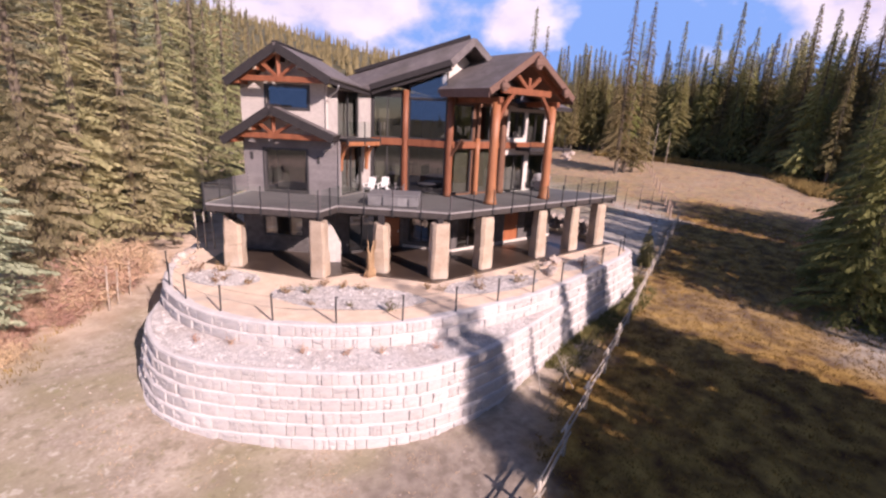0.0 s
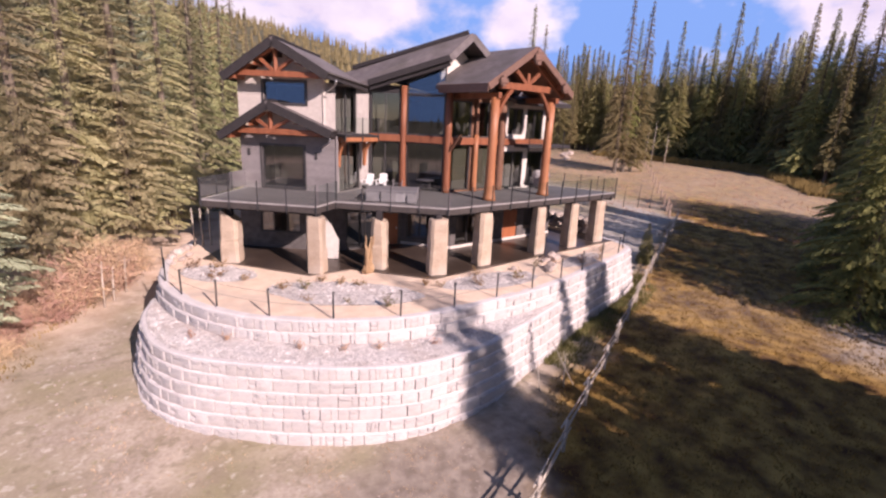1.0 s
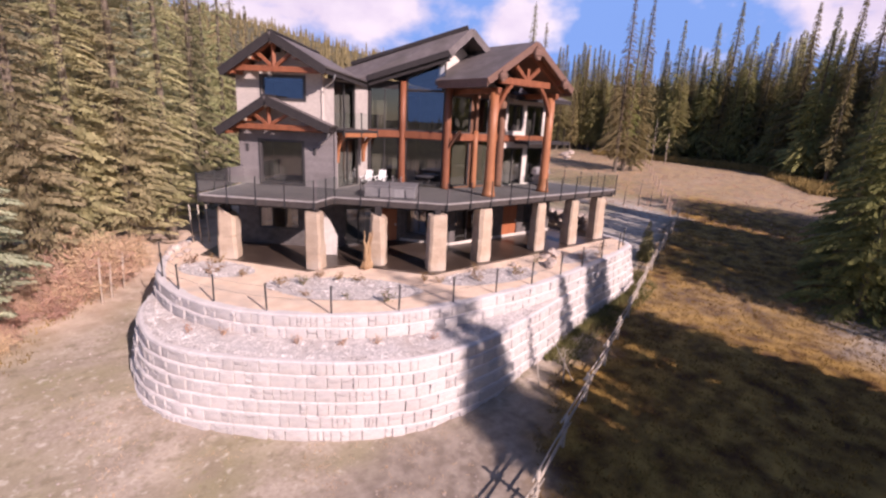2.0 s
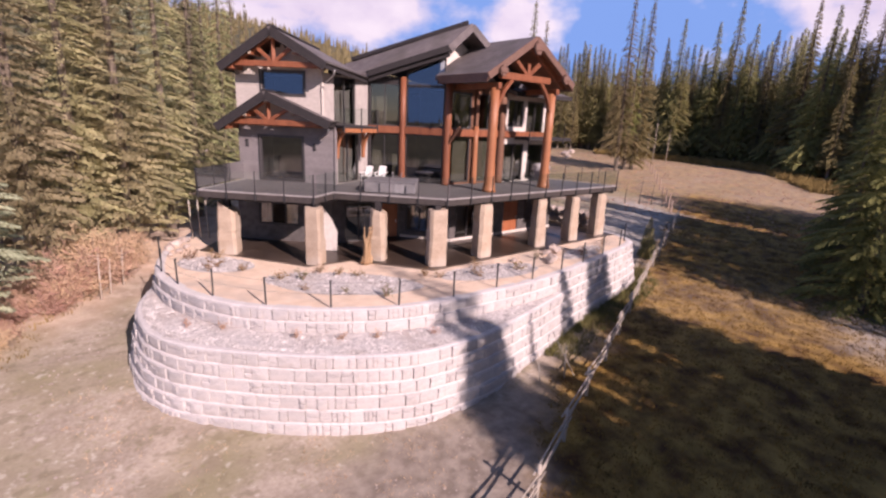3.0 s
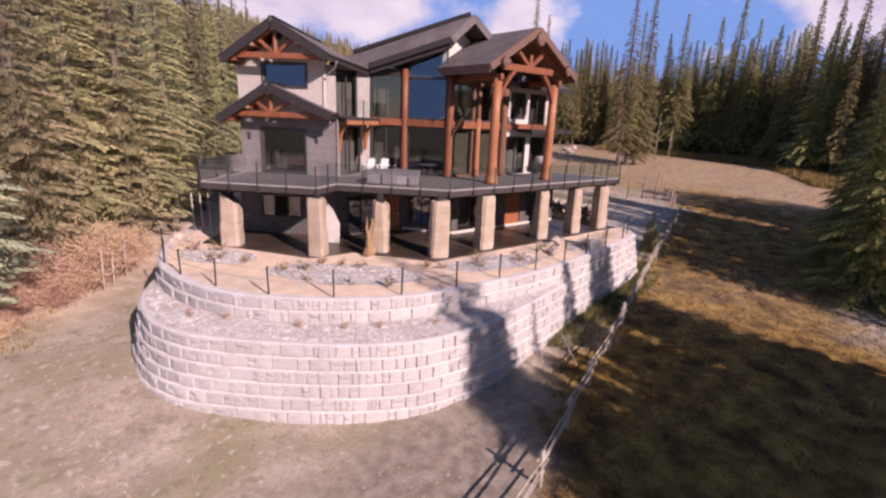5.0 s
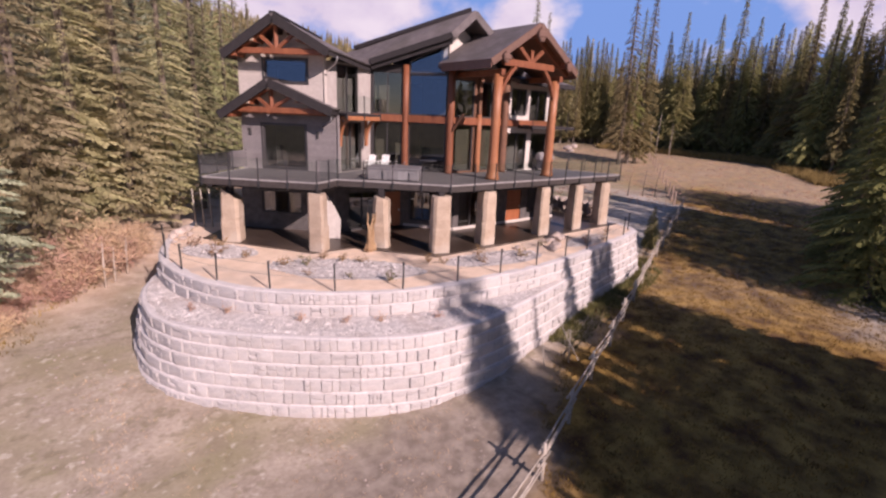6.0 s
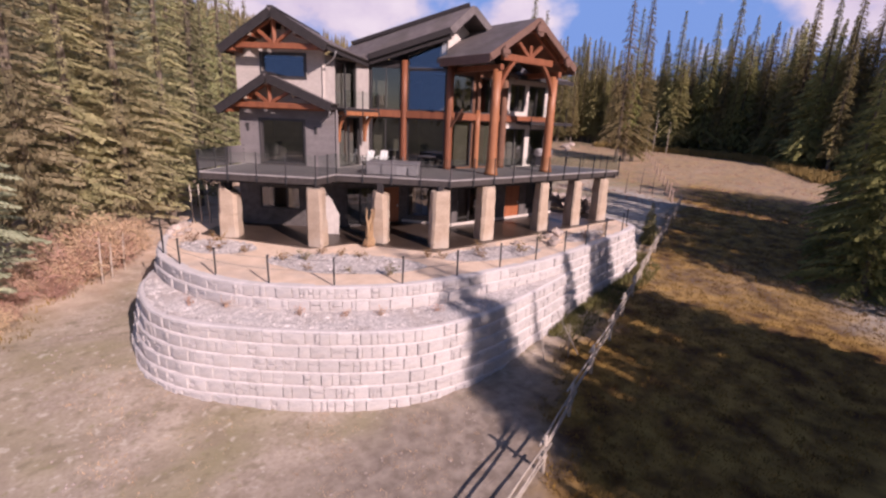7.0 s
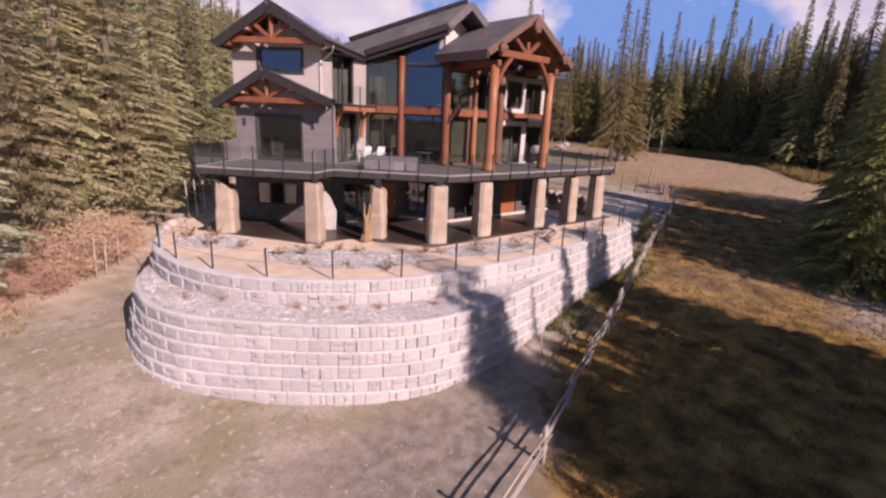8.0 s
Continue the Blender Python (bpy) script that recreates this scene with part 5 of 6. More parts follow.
def clouds():
    """A far bank of white cumulus: cover rises round a few centres (bearing, height in degrees), broken by noise."""
    banks = ((-14, 12, 15, 5.0), (7, 10.5, 4.0, 3.0), (39, 11, 8.5, 3.2), (-45, 14, 14, 5), (70, 14, 9, 5), (-85, 16, 16, 5), (-118, 20, 10, 5))
    V, F, C = [], [], []
    na, nz = 150, 40
    for j in range(nz + 1):
        for i in range(na + 1):
            deg, el = -160 + 235 * i / na, -1 + 40 * j / nz
            a, e = math.atan2(HEAD[1], HEAD[0]) - radians(deg), radians(el)
            V.append((EYE.x + 4000 * math.cos(e) * math.cos(a), EYE.y + 4000 * math.cos(e) * math.sin(a), 4000 * math.sin(e)))
            C.append(max(math.exp(-((deg - b) / w) ** 2 - ((el - c) / h) ** 2) for b, c, w, h in banks))
    for j in range(nz):
        for i in range(na):
            o = j * (na + 1) + i
            F.append((o, o + 1, o + na + 2, o + na + 1))
    m = bpy.data.materials.new("cloud")
    m.use_nodes = True
    n, l = m.node_tree.nodes, m.node_tree.links
    n.remove(n["Principled BSDF"])
    tc, mp, t, at = n.new("ShaderNodeTexCoord"), n.new("ShaderNodeMapping"), n.new("ShaderNodeTexNoise"), n.new("ShaderNodeAttribute")
    at.attribute_name = "cover"
    mp.inputs["Scale"].default_value = (0.0022, 0.0022, 0.0036)
    t.inputs["Scale"].default_value, t.inputs["Detail"].default_value, t.inputs["Roughness"].default_value = 1.0, 8, 0.55
    l.new(tc.outputs["Object"], mp.inputs["Vector"])
    l.new(mp.outputs[0], t.inputs["Vector"])
    add = n.new("ShaderNodeMath")
    add.operation = "MULTIPLY_ADD"
    add.inputs[1].default_value = 0.55
    l.new(at.outputs["Fac"], add.inputs[0])
    l.new(t.outputs["Fac"], add.inputs[2])
    r = n.new("ShaderNodeValToRGB")
    r.color_ramp.elements[0].position, r.color_ramp.elements[1].position = 0.62, 0.88
    l.new(add.outputs[0], r.inputs[0])
    shade = n.new("ShaderNodeValToRGB")
    shade.color_ramp.elements[0].position, shade.color_ramp.elements[1].position = 0.35, 0.65
    shade.color_ramp.elements[0].color, shade.color_ramp.elements[1].color = (0.80, 0.76, 0.88, 1), (1.0, 0.97, 1.0, 1)
    l.new(t.outputs["Fac"], shade.inputs[0])
    em, tr, mx = n.new("ShaderNodeEmission"), n.new("ShaderNodeEmission"), n.new("ShaderNodeMixShader")
    em.inputs["Strength"].default_value = 0.62
    tr.inputs["Color"].default_value, tr.inputs["Strength"].default_value = (0.145, 0.285, 0.56, 1), 1.0
    l.new(shade.outputs[0], em.inputs["Color"])
    l.new(r.outputs[0], mx.inputs[0])
    l.new(tr.outputs[0], mx.inputs[1])
    l.new(em.outputs[0], mx.inputs[2])
    l.new(mx.outputs[0], n["Material Output"].inputs["Surface"])
    ob = tagged(from_arrays("backdrop", V, F, m), "blue sky with a bank of white cumulus cloud", "sky", kind="structure")
    ob.data.attributes.new("cover", "FLOAT", "POINT").data.foreach_set("value", C)


clouds()


# ---------------------------------------------------------------- terrace garden
def line_fence():
    root = empty("terrace_fence", "row of thin black metal posts with wire along the terrace edge", "fence")
    pts = [(-11.0, 8.0), (-11.3, 5.9), (-11.05, 3.75), (-10.2, 1.6), (-8.8, -0.45), (-6.85, -2.05), (-4.5, -3.25), (-2.0, -3.68), (0.45, -3.8), (2.8, -3.9), (5.3, -3.7), (7.6, -3.4), (10.1, -3.0), (12.9, -2.4), (14.6, -1.7)]
    rnd = random.Random(8)
    for x, y in pts:
        bm = bmesh.new()
        tube(bm, [(x, y, -0.1), (x + rnd.uniform(-0.03, 0.03), y, 1.08)], [0.035, 0.035], 8)
        add_box(bm, (x, y, 1.09), (0.09, 0.09, 0.03))
        part("post", bm, RAIL, root)
    for z in (0.55, 0.98):
        bm = bmesh.new()
        for (ax, ay), (bx, by) in zip(pts, pts[1:]):
            tube(bm, [(ax, ay, z), ((ax + bx) / 2, (ay + by) / 2, z - 0.03), (bx, by, z)], [0.006] * 3, 4)
        part("wire", bm, RAIL, root)


line_fence()


def blob_rock(rnd, r):
    """A small uneven stone: vertices and faces."""
    v = [(r * rnd.uniform(0.7, 1.2) * math.cos(a), r * rnd.uniform(0.7, 1.2) * math.sin(a), r * rnd.uniform(-0.15, 0.2)) for a in [k * math.tau / 5 for k in range(5)]]
    v += [(r * rnd.uniform(-0.3, 0.3), r * rnd.uniform(-0.3, 0.3), r * rnd.uniform(0.45, 0.75)), (0, 0, -r * 0.3)]
    f = [(k, (k + 1) % 5, 5) for k in range(5)] + [((k + 1) % 5, k, 6) for k in range(5)]
    return v, f


def scatter_stones(name, places, lo, hi, mat, label, seed):
    rnd = random.Random(seed)
    V, F = [], []
    for x, y, z in places:
        v, f = blob_rock(rnd, lo + (hi - lo) * rnd.random() ** 2.2)
        o = len(V)
        V += [(a + x, b + y, c + z) for a, b, c in v]
        F += [tuple(o + k for k in q) for q in f]
    tagged(from_arrays(name, V, F, mat), label, "stones", kind="stuff")


rnd = random.Random(21)
BEDS = ((-9.0, 5.9, 1.9, 1.15, -50), (-5.15, 0.35, 3.5, 1.45, -40), (2.0, -1.95, 2.8, 1.1, -10), (9.6, -2.0, 2.2, 0.7, 8))
places = []
for bx, by, hl, hw, ang in BEDS:
    ca, sa = math.cos(radians(ang)), math.sin(radians(ang))
    bm = bmesh.new()
    rim = []
    for k in range(36):
        a = math.tau * k / 36
        q = 1 + 0.14 * noise.noise((bx + 1.3 * math.cos(a), by + 1.3 * math.sin(a), 2))
        u, v = hl * q * math.cos(a), hw * q * math.sin(a)
        rim.append((bx + u * ca - v * sa, by + u * sa + v * ca))
    c = bm.verts.new((bx, by, 0.06))
    vs = [bm.verts.new((x, y, -0.03)) for x, y in rim]
    for k in range(36):
        bm.faces.new((c, vs[k], vs[(k + 1) % 36]))
    tagged(part("ground_rock_bed", bm, GRAVEL, smooth=True), "bed of grey river stones in the tan terrace", "rock bed", kind="structure")
    for _ in range(int(260 * hl * hw)):
        a, r = rnd.uniform(0, math.tau), math.sqrt(rnd.random())
        u, v = hl * r * math.cos(a), hw * r * math.sin(a)
        places.append((bx + u * ca - v * sa, by + u * sa + v * ca, 0.0 + 0.06 * (1 - r)))
scatter_stones("river_stones", places, 0.03, 0.085, PEBBLE, "rounded grey river stones in the garden beds", 3)
places = []
inner, outer = offset_line(UP_LINE, 0.25), offset_line(LOW_LINE, -0.25)
while len(places) < 9500:
    i = rnd.randrange(30, len(outer) - 30)
    a = outer[i]
    b = min(inner[::4], key=lambda p: (p - a).length)
    if (b - a).length < 0.3 or a.x > 5:
        continue
    p = a.lerp(b, rnd.random())
    places.append((p.x + rnd.uniform(-0.12, 0.12), p.y + rnd.uniform(-0.12, 0.12), BENCH + 0.025))
scatter_stones("bench_stones", places, 0.018, 0.055, PEBBLE, "loose grey stones on the bench between the walls", 4)
places = []
for _ in range(1600):
    deg, dist = rnd.uniform(-44, 8), 6 + 22 * rnd.random()
    x, y = at_bearing(deg, dist)
    if not (-13.5 < x < 16 and y > -7.5):
        places.append((x, y, ground_z(x, y)))
for deg, dist in ((-38.6, 25.0), (-40.2, 24.2), (-41.6, 22.4), (-42.4, 21.6), (-38.0, 25.6), (-41.0, 23.0)):
    for _ in range(5):
        x, y = at_bearing(deg + rnd.gauss(0, 0.35), dist + rnd.gauss(0, 0.3))
        places += [(x, y, ground_z(x, y) + 0.02)] * 2
scatter_stones("yard_stones", places, 0.015, 0.075, ROCK, "scattered pale stones in the dirt yard", 5)


def tuft(rnd, V, F, x, y, z, h, n, spread, w):
    for _ in range(n):
        a, b = rnd.uniform(0, math.tau), rnd.uniform(0, math.tau)
        r = spread * rnd.random()
        bx, by = x + r * math.cos(a), y + r * math.sin(a)
        hh = h * rnd.uniform(0.5, 1.1)
        tx, ty = bx + hh * 0.5 * math.cos(a) * rnd.random(), by + hh * 0.5 * math.sin(a) * rnd.random()
        o = len(V)
        V += [(bx - w * math.cos(b), by - w * math.sin(b), z), (bx + w * math.cos(b), by + w * math.sin(b), z), (tx, ty, z + hh)]
        F.append((o, o + 1, o + 2))


def grass_field(name, count, place, h, mat, label, seed, n=6, w=0.02, spread=0.18):
    rnd = random.Random(seed)
    V, F = [], []
    for _ in range(count):
        x, y = place(rnd)
        tuft(rnd, V, F, x, y, ground_z(x, y) - 0.02, h * rnd.uniform(0.5, 1.3), n, spread, w)
    tagged(from_arrays(name, V, F, mat), label, "grass", kind="stuff")


def in_field(r):
    while True:
        x, y = -5 + 50 * r.random() ** 1.4, -17 + 22 * r.random()
        if zone(x, y)[0] > 0.35 + 0.4 * r.random():
            return x, y


grass_field("dry_grass", 18000, in_field, 0.12, STRAW, "dry yellow-brown meadow grass", 31)
grass_field("far_grass", 2600, lambda r: at_bearing(r.uniform(8, 42), 55 + 65 * r.random()), 0.16, DRYLEAF, "dry grass of the far field", 32, 6, 0.07, 0.8)


def edge_place(r):
    deg = r.uniform(17, 41)
    return at_bearing(deg, woods_edge(deg) - 1 - (4 + 9 * max(0.0, (deg - 22) / 18)) * r.random())


grass_field("edge_brush", 2600, edge_place, 1.0, RUSTBRUSH, "rusty dark brush along the foot of the far woods", 36, 8, 0.10, 0.9)


def wall_foot(r):
    i = r.randrange(250, len(LOW_LINE) - 20)
    p = LOW_LINE[i]
    q = offset_line(LOW_LINE[i - 4:i + 5], 0.5 + 1.3 * r.random() ** 2)[4]
    return q.x, q.y


grass_field("foot_weeds", 800, lambda r: wall_foot(r), 0.36, GREENWEED, "sparse green weeds along the foot of the wall", 33, 7, 0.02, 0.2)
grass_field("yard_weeds", 900, lambda r: at_bearing(r.choice((-38, -30, -14, -3, 2)) + r.gauss(0, 2.5), 9 + 12 * r.random()), 0.10, DRYLEAF, "sparse dry weeds in the yard", 34, 6, 0.015, 0.2)
def brush_place(r):
    deg = r.uniform(-50, -33.5)
    return at_bearing(deg, 24.5 + max(0, deg + 44) * 0.95 + 16 * r.random() ** 1.3)


grass_field("brush_grass", 500, brush_place, 0.2, RUSTBRUSH, "rusty dry brush under the spruces", 35, 6, 0.03, 0.3)


def shrub(x, y, z, size, mat, label, seed, group, n=60, name="shrub", slim=0.5):
    """A low shrub: bent stems with many small leaves."""
    rnd = random.Random(seed)
    root = empty(name, label, "shrub", group, at=(x, y, z))
    bm = bmesh.new()
    tips = []
    for _ in range(9):
        a, el = rnd.uniform(0, math.tau), rnd.uniform(0.5, 1.4)
        ln = size * rnd.uniform(0.6, 1.1)
        p1 = (0.5 * ln * math.cos(a) * math.cos(el), 0.5 * ln * math.sin(a) * math.cos(el), 0.5 * ln * math.sin(el))
        p2 = (ln * math.cos(a) * math.cos(el), ln * math.sin(a) * math.cos(el), ln * math.sin(el) * 0.95)
        tube(bm, [(0, 0, -0.03), p1, p2], [0.014 * size + 0.004, 0.01 * size + 0.003, 0.003], 4)
        tips += [p1, p2]
    part("stem", bm, DEADWOOD, root, "bare brown stems")
    V, F = [], []
    for _ in range(n):
        t = tips[rnd.randrange(len(tips))]
        c = Vector(t) * rnd.uniform(0.6, 1.05) + Vector((rnd.gauss(0, 1), rnd.gauss(0, 1), rnd.gauss(0, 0.7))) * size * 0.13
        c.z = max(c.z, 0.02)
        s = size * rnd.uniform(0.05, 0.11) * (0.6 if size > 0.8 else 1)
        u = (Vector((rnd.gauss(0, 1), rnd.gauss(0, 1), rnd.gauss(0, 1))) + Vector((0, 0, 0.8 if slim < 0.3 else 0))).normalized() * s * (1.6 if slim < 0.3 else 1)
        v = u.orthogonal().normalized() * s * slim
        o = len(V)
        V += [tuple(c - u), tuple(c + v), tuple(c + u), tuple(c - v)]
        F.append((o, o + 1, o + 2, o + 3))
    from_arrays("foliage", V, F, mat, root)
    return root


for i, (x, y, s, m) in enumerate(((-9.9, 7.2, 0.55, 0), (-8.8, 6.7, 0.5, 1), (-9.4, 5.2, 0.6, 0), (-8.3, 4.2, 0.35, 1), (-7.3, 2.1, 0.45, 1), (-6.4, 1.6, 0.5, 2), (-5.4, 2.1, 0.4, 0), (-4.8, 1.3, 0.4, 1), (-4.1, 0.8, 0.45, 0), (-4.4, -2.1, 0.5, 2), (-1.4, -0.8, 0.5, 0), (-0.9, -1.4, 0.4, 0), (1.7, -1.0, 0.45, 0), (0.9, -2.2, 0.55, 0), (3.2, -2.5, 0.55, 0), (5.9, -1.6, 0.45, 2), (8.8, -2.5, 0.55, 0), (10.4, -2.6, 0.45, 1), (-6.9, 0.2, 0.3, 1), (-5.6, -0.9, 0.3, 2), (12.2, -1.6, 0.45, 0))):
    shrub(x, y, 0.0, s * 1.2, (RUSTBRUSH, STRAW, GREENWEED)[m], ("small russet shrub in the terrace garden", "small dry straw-coloured shrub in the terrace garden", "small green shrub in the terrace garden")[m], 50 + i, "terrace shrubs", 90)
for i, (x, y) in enumerate(((-11.3, 1.2), (-10.3, 0.1), (-8.3, -2.1), (-5.8, -3.75), (-3.7, -4.6), (-6.9, -3.1))):
    shrub(x, y, BENCH + 0.02, 0.42, DRYLEAF, "dry twiggy shrub on the gravel bench", 90 + i, "bench shrubs", 70)
rnd = random.Random(77)
for i in range(46):
    k = i / 45
    x, y = at_bearing(-46.3 + 12.5 * k + rnd.uniform(-0.6, 0.6), 25.5 + 8.0 * k + rnd.uniform(0, 4.5))
    shrub(x, y, ground_z(x, y), rnd.uniform(0.9, 1.7) + 1.7 * math.exp(-((k - 0.74) / 0.17) ** 2), DRYLEAF, "leafless russet bush at the wood's edge", 120 + i, "brush at the woods", 1000, slim=0.16)
for x, y, h in ((-13.4, 11.9, 2.6), (-12.9, 12.6, 2.0), (-12.2, 13.6, 2.2), (38.5, 10.5, 3.2), (39.6, 9.6, 3.0), (37.2, 11.6, 2.6), (-15.2, 17.0, 3.0)):
    root = empty("sapling", "bare leafless sapling with thin grey twigs", "sapling", "bare saplings", at=(x, y, ground_z(x, y)))
    bm = bmesh.new()
    tube(bm, [(0, 0, -0.1), (0.05, 0.02, h * 0.5), (0.12, -0.05, h)], [0.06, 0.045, 0.015], 6)
    part("stem", bm, BARK if x > 30 else PALEWOOD, root, smooth=True)
    for k in range(9):
        bm = bmesh.new()
        z, a = h * rnd.uniform(0.3, 0.9), rnd.uniform(0, 6.28)
        ln = rnd.uniform(0.3, 0.8)
        tube(bm, [(0.05, 0, z), (0.05 + ln * 0.5 * math.cos(a), ln * 0.5 * math.sin(a), z + ln * 0.35), (0.05 + ln * math.cos(a), ln * math.sin(a), z + ln * 0.5)], [0.015, 0.01, 0.004], 4)
        part("twig", bm, DEADWOOD, root)
# tall bare stems in front of the spruces
for x, y, h in ((-14.0, 20.0, 7.0), (-15.5, 15.8, 4.2), (-8.2, 31.4, 8.0), (-7.1, 30.1, 6.0), (-9.4, 30.6, 6.5), (-2.4, 39.8, 9.5), (-1.2, 41.0, 8.0), (0.6, 42.4, 8.5), (-3.6, 38.5, 7.0), (-17.5, 18.5, 6.0), (78.6, 34.2, 8.0), (80.3, 33.0, 7.0), (80.9, 31.9, 8.5), (79.8, 28.6, 6.5)):
    root = empty("dead_stem", "tall bare pale dead stem at the woods' edge", "dead tree", "dead stems", at=(x, y, ground_z(x, y)))
    k = rnd.uniform(-0.6, 0.6)
    bm = bmesh.new()
    tube(bm, [(0, 0, -0.2), (0.15 * k, 0.1 * k, h * 0.5), (k, 0.5 * k, h)], [0.07, 0.05, 0.015], 6)
    part("trunk", bm, PALEWOOD, root, smooth=True)
    for _ in range(9):
        z, a, ln = rnd.uniform(0.3, 0.95), rnd.uniform(0, 6.28), rnd.uniform(0.3, 0.9)
        c = Vector((0.15 * k, 0.1 * k, 0)) * min(1, z * 2) + Vector((0, 0, z * h))
        bm = bmesh.new()
        tube(bm, [c, c + Vector((ln * math.cos(a), ln * math.sin(a), 0.15 * ln))], [0.018, 0.006], 4)
        part("twig", bm, PALEWOOD, root)


# line of field fence posts beyond the drive
def field_fence():
    root = empty("field_fence", "line of weathered brown wooden fence posts beyond the drive", "fence")
    pts = []
    for i in range(11):
        k = (i / 10) ** 1.25
        x, y = 37.5 + 39 * k, 6.2 + 24.6 * k
        pts.append(Vector((x, y, ground_z(x, y))))
    for i in range(7):
        x, y = 83.5 + 0.5 * i, 40 + 2.2 * i
        pts.append(Vector((x, y, ground_z(x, y))))
    for p in pts:
        bm = bmesh.new()
        tube(bm, [p - Vector((0, 0, 0.2)), p + Vector((rnd.uniform(-0.1, 0.1), 0, rnd.uniform(1.3, 1.7)))], [0.11, 0.09], 6)
        part("post", bm, DEADWOOD, root)


field_fence()
# dark little spruce by the drive
conifer(BROAD, 20.2, -0.5, 3.2 / 16, 0.4, "small dark young spruce beside the drive", "field trees")


# ---------------------------------------------------------------- pole fence in the field
def pole_fence():
    root = empty("pole_fence", "weathered grey pole fence running across the field", "fence")
    rnd = random.Random(12)
    a, b = Vector((-7.6, -12.0)), Vector((36.0, 4.6))
    n = 15
    pts = []
    for i in range(n + 1):
        p = a.lerp(b, i / n) + Vector((rnd.uniform(-0.1, 0.1), rnd.uniform(-0.06, 0.06)))
        pts.append(Vector((p.x, p.y, ground_z(p.x, p.y))))
    for p in pts:
        bm = bmesh.new()
        tube(bm, [p - Vector((0, 0, 0.3)), p + Vector((rnd.uniform(-0.05, 0.05), 0, 1.28))], [0.07, 0.06], 7)
        part("post", bm, WEATHERED, root, smooth=True)
    for z, off in ((0.99, 0.05), (0.90, -0.06), (0.50, 0.04)):
        for p, q in zip(pts, pts[1:]):
            bm = bmesh.new()
            o = Vector((0.0, off, 0))
            m = p.lerp(q, 0.5) + o + Vector((0, rnd.uniform(-0.03, 0.03), z + rnd.uniform(-0.05, 0.02)))
            tube(bm, [p + o + Vector((-0.2, 0, z + rnd.uniform(-0.05, 0.05))), m, q + o + Vector((0.2, 0, z + rnd.uniform(-0.05, 0.05)))], [0.034, 0.031, 0.026], 7)
            part("pole", bm, WEATHERED, root, smooth=True)


pole_fence()
for x, y, tx, ty, h in ((1.4, -7.3, 1.4, -7.2, 1.5), (1.9, -7.5, 1.2, -6.6, 1.9), (0.3, -6.9, 0.3, -6.6, 1.3)):
    bm = bmesh.new()
    z = ground_z(x, y)
    tube(bm, [(x, y, z - 0.1), (tx, ty, z + h)], [0.03, 0.022], 6)
    tagged(part("stake", bm, WEATHERED, None, smooth=True), "thin weathered stake by the wall foot", "stake", "loose stakes")
for x, y in ((-8.75, 11.7), (-8.35, 11.5), (-7.95, 11.35)):
    bm = bmesh.new()
    tube(bm, [(x, y, -0.1), (x - 0.06, y, 2.2)], [0.045, 0.035], 7)
    tagged(part("stake", bm, WEATHERED, None, smooth=True), "pale upright pole beside the deck", "stake", "poles by the deck")


# ---------------------------------------------------------------- deck furniture
def adirondack(x, y, rot, mat, label):
    root = empty("deck_chair", label, "chair", "chairs on the deck", at=(x, y, 3.4))
    root.rotation_euler.z = radians(rot)
    root.scale = (0.88, 0.88, 0.88)
    for i in range(5):
        bm = bmesh.new()
        add_box(bm, (-0.22 + i * 0.11, 0.22, 0.66), (0.095, 0.025, 0.82 - 0.05 * abs(i - 2)), Matrix.Rotation(radians(-22), 3, "X"), 0.006)
        part("back_slat", bm, mat, root)
        bm = bmesh.new()
        add_box(bm, (0, -0.34 + i * 0.11, 0.38 - 0.02 * i), (0.54, 0.095, 0.025), None, 0.005)
        part("seat_slat", bm, mat, root)
    for s in (-1, 1):
        bm = bmesh.new()
        add_box(bm, (s * 0.33, -0.1, 0.58), (0.14, 0.74, 0.03), None, 0.008)
        part("armrest", bm, mat, root)
        bm = bmesh.new()
        add_box(bm, (s * 0.30, -0.38, 0.29), (0.04, 0.1, 0.58), None, 0.006)
        part("leg", bm, mat, root)
        bm = bmesh.new()
        beam(bm, (s * 0.28, -0.42, 0.36), (s * 0.28, 0.46, 0.05), 0.03, 0.13, 0.005)
        part("leg", bm, mat, root)
    return root


adirondack(0.45, 7.75, -60, WHITE, "white slatted deck chair beside the glass doors")
adirondack(1.35, 7.6, -52, WHITE, "white slatted deck chair beside the glass doors")
adirondack(2.3, 7.2, -40, GREYTUB, "grey slatted deck chair beside the glass bay")


def hot_tub():
    root = empty("hot_tub", "lavender-grey panelled hot tub with a flat cover on the deck", "hot tub", at=(-0.5, 3.55, 3.4))
    root.rotation_euler.z = radians(-40)
    bm = bmesh.new()
    add_box(bm, (0, 0, 0.28), (2.7, 1.9, 0.56), None, 0.05)
    part("shell", bm, GREYTUB, root)
    for i in range(5):
        bm = bmesh.new()
        add_box(bm, (-1.04 + i * 0.52, -0.958, 0.28), (0.49, 0.02, 0.44), None, 0.005)
        part("panel", bm, TUB_HIGHLIGHT if i == 3 else GREYTUB, root)
    for y in (-0.6, 0.0, 0.6):
        bm = bmesh.new()
        add_box(bm, (-1.36, y, 0.28), (0.02, 0.56, 0.44), None, 0.005)
        part("panel", bm, GREYTUB, root)
    for c in (-0.69, 0.69):
        bm = bmesh.new()
        add_box(bm, (c, 0, 0.6), (1.37, 1.94, 0.08), None, 0.03)
        part("cover", bm, GREYTUB, root, "grey padded cover")


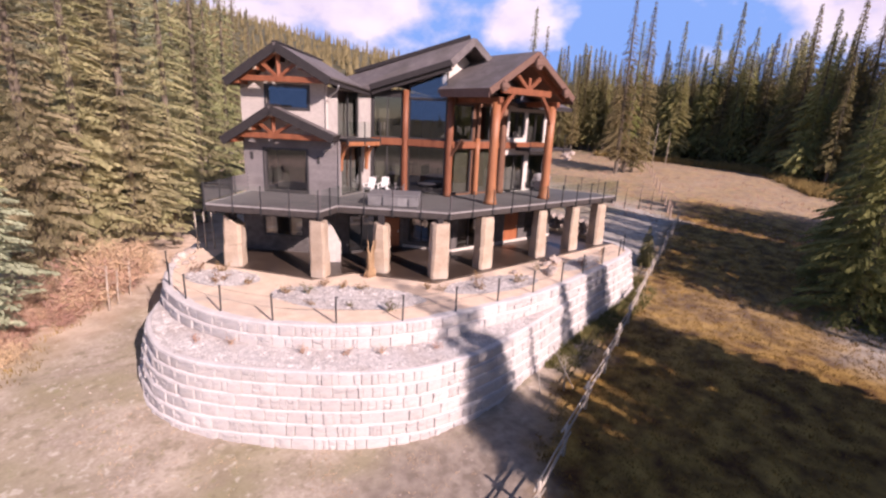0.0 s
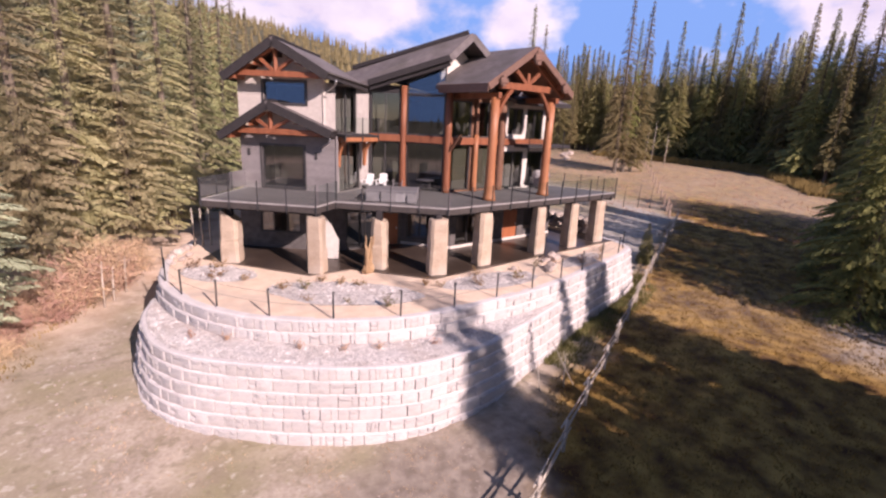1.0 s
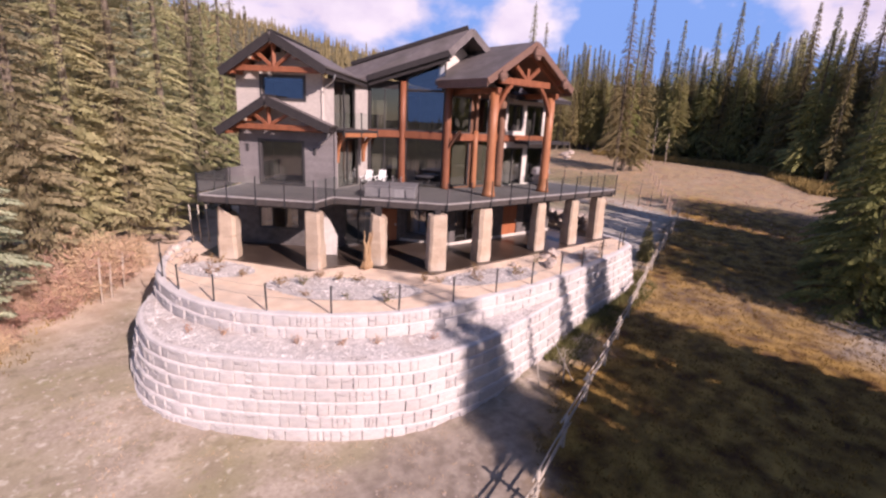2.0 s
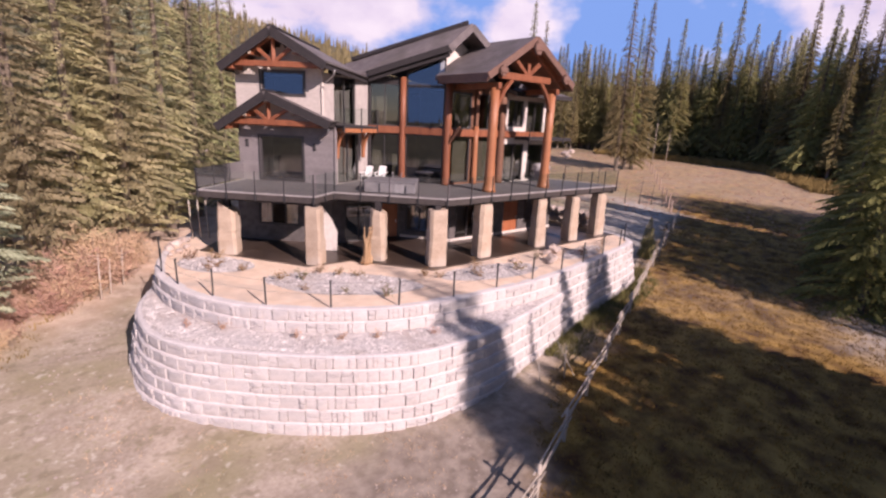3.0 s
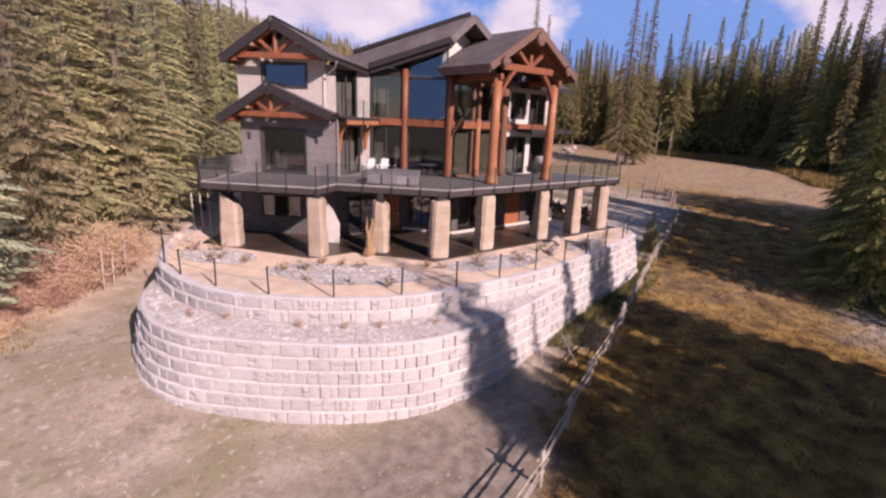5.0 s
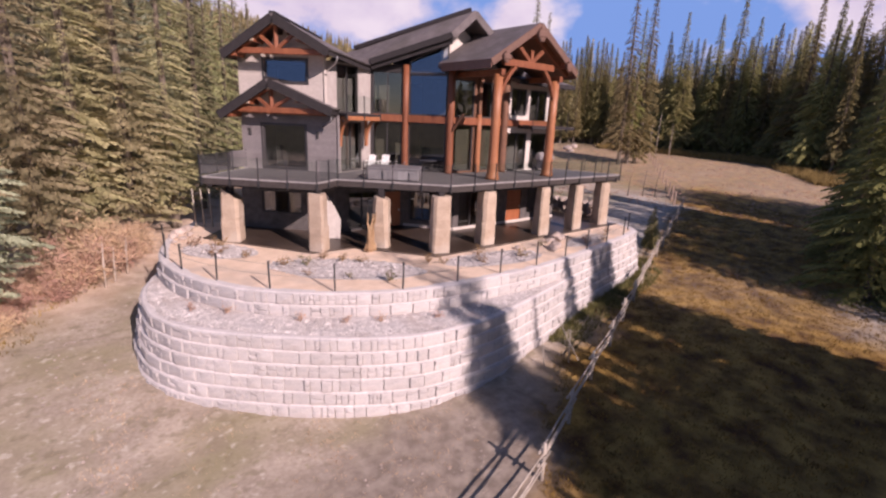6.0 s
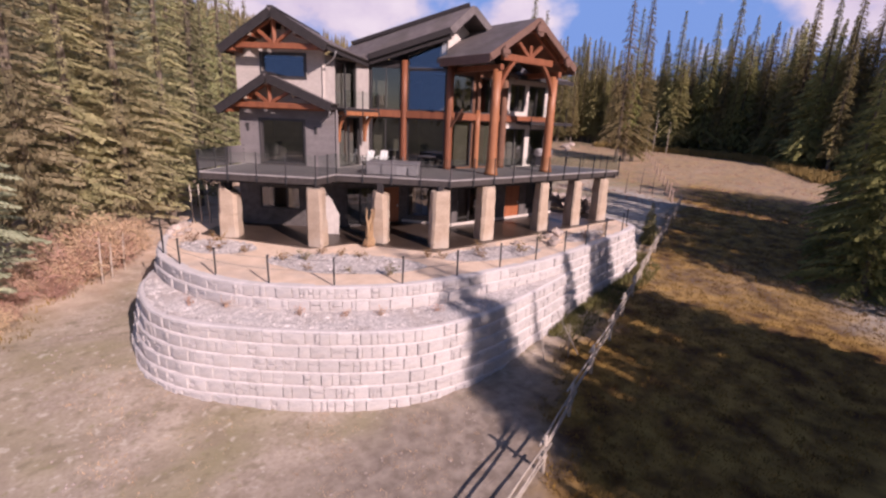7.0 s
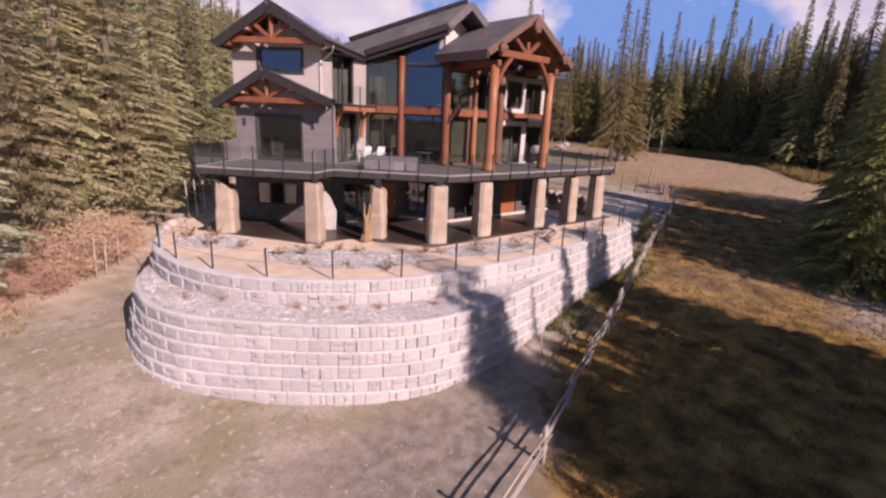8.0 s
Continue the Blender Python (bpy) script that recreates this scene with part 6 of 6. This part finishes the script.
# lighter colour for one panel: a highlight painted on the tub's side
TUB_HIGHLIGHT = material("tub_panel_highlight", (0.24, 0.215, 0.228), (0.32, 0.29, 0.305), 3, 0.4, 0.1, 40)
hot_tub()


def round_table(x, y):
    root = empty("round_table", "small dark round metal table on the deck", "table", at=(x, y, 3.4))
    bm = bmesh.new()
    bmesh.ops.create_cone(bm, cap_ends=True, segments=20, radius1=0.55, radius2=0.55, depth=0.04, matrix=Matrix.Translation((0, 0, 0.72)))
    part("tabletop", bm, FRAME, root)
    for k in range(4):
        a = k * math.pi / 2 + 0.4
        bm = bmesh.new()
        tube(bm, [(0.42 * math.cos(a), 0.42 * math.sin(a), 0), (0.25 * math.cos(a), 0.25 * math.sin(a), 0.7)], [0.02, 0.02], 6)
        part("leg", bm, FRAME, root)


round_table(3.0, 5.3)


def grill(x, y):
    root = empty("barbecue_grill", "covered grey barbecue grill on the deck", "grill", at=(x, y, 3.4))
    bm = bmesh.new()
    add_box(bm, (0, 0, 0.5), (0.8, 0.6, 0.75), None, 0.03)
    part("cabinet", bm, GREYTUB, root)
    bm = bmesh.new()
    tube(bm, [(-0.6, 0, 0.98), (0.6, 0, 0.98)], [0.3, 0.3], 12)
    part("hood", bm, DECKLIP, root, "pale metal hood", smooth=True)
    for s in (-1, 1):
        bm = bmesh.new()
        add_box(bm, (s * 0.62, 0, 0.84), (0.42, 0.5, 0.05), None, 0.01)
        part("side_shelf", bm, GREYTUB, root)
        bm = bmesh.new()
        add_box(bm, (s * 0.35, -0.2, 0.06), (0.08, 0.08, 0.12), None, 0.01)
        part("foot", bm, FRAME, root)


grill(11.9, 3.7)


# ---------------------------------------------------------------- under the deck
def driftwood(x, y):
    """A twisted upright root beside a pillar: forking, gnarled limbs."""
    rnd = random.Random(41)
    root = empty("driftwood", "twisted tan driftwood root standing beside a pillar", "driftwood", at=(x, y, 0))
    for k in range(8):
        a = k * 0.79
        bm = bmesh.new()
        pts, r = [Vector((0.26 * math.cos(a), 0.20 * math.sin(a), 0.0))], [0.12]
        d = Vector((-0.5 * math.cos(a), -0.5 * math.sin(a), 1)).normalized()
        for i in range(1, 9):
            d = (d + Vector((rnd.gauss(0.03, 0.28) - 0.5 * pts[-1].x, rnd.gauss(0, 0.28) - 0.5 * pts[-1].y, 0.35))).normalized()
            pts.append(pts[-1] + d * ((0.26 if k % 3 else 0.17) if k < 6 else 0.11))
            r.append(0.14 * (1 - i / 9.5) * rnd.uniform(0.75, 1.3))
        tube(bm, pts, r, 6)
        part("branch", bm, DRIFT, root, smooth=True)


DRIFT = material("driftwood_grain", (0.26, 0.155, 0.08), (0.40, 0.265, 0.15), 5, 0.85, 0.5, 30, stretch=(1, 1, 0.3))
driftwood(-2.75, 2.35)
bm = bmesh.new()
sheet(bm, [L(-6.45, 1.45, 0.03), L(-5.73, 1.5, 0.03), L(-5.71, 1.6, 1.07), L(-6.07, 1.65, 1.75), L(-6.5, 1.7, 2.35)], 0.04, (0.7, 0.7, 0))
tagged(part("leaning_board", bm, CREAM), "pale board leaning under the deck", "board")
def boulder(x, y, z, r, label, group, seed):
    bm = bmesh.new()
    bmesh.ops.create_icosphere(bm, subdivisions=1 if r < 0.3 else 2, radius=r)
    for v in bm.verts:
        v.co *= 1 + 0.6 * noise.noise(v.co * 1.6 / r + Vector((x, y, seed)))
        v.co.z *= 0.7
    o = tagged(part("boulder", bm, ROCK), label, "boulder", group)
    o.location = (x, y, z)


for x, y, r in ((6.2, -2.3, 0.34), (5.75, -2.6, 0.22), (-10.3, 9.6, 0.28), (-9.9, 10.4, 0.3), (-10.0, 8.9, 0.2), (4.3, -1.3, 0.2), (-9.4, 11.0, 0.3), (-9.5, 9.6, 0.2), (-10.5, 8.4, 0.16), (7.9, -1.1, 0.42), (7.1, -1.3, 0.28)):
    boulder(x, y, r * 0.35, r, "pale angular boulder on the terrace", "terrace boulders", 0)
for x, y, r in ((70.5, 46.0, 1.5), (73.0, 47.5, 1.2), (68.5, 43.5, 1.0), (75.5, 48.0, 1.3), (66.0, 42.0, 0.8)):
    boulder(x, y, ground_z(x, y) + r * 0.12, r * 0.62, "large pale boulder at the head of the drive", "far boulders", 7)
# stacked boulders that close the patio's far end
for i in range(5):
    for k in range(2):
        boulder(15.75 + 0.1 * k + 0.08 * (i % 2), 1.7 + 0.85 * i + 0.4 * k, 0.32 + 0.55 * k, 0.52 - 0.05 * k, "pale boulder in the stacked bank past the patio", "bank boulders", 3 + k)


def sconce(a, z):
    root = empty("wall_lamp", "small black wall lamp on the grey siding", "wall lamp", "wall lamps", at=L(a, 3.37, z))
    bm = bmesh.new()
    add_box(bm, (0, 0, 0), (0.14, 0.14, 0.34), Matrix.Rotation(radians(45), 3, "Z"), 0.015)
    part("lantern", bm, FRAME, root)
    bm = bmesh.new()
    add_box(bm, (0, 0, 0.2), (0.2, 0.2, 0.04), Matrix.Rotation(radians(45), 3, "Z"), 0.01)
    part("cap", bm, FRAME, root)


sconce(-11.5, 5.45)
sconce(-7.55, 5.4)
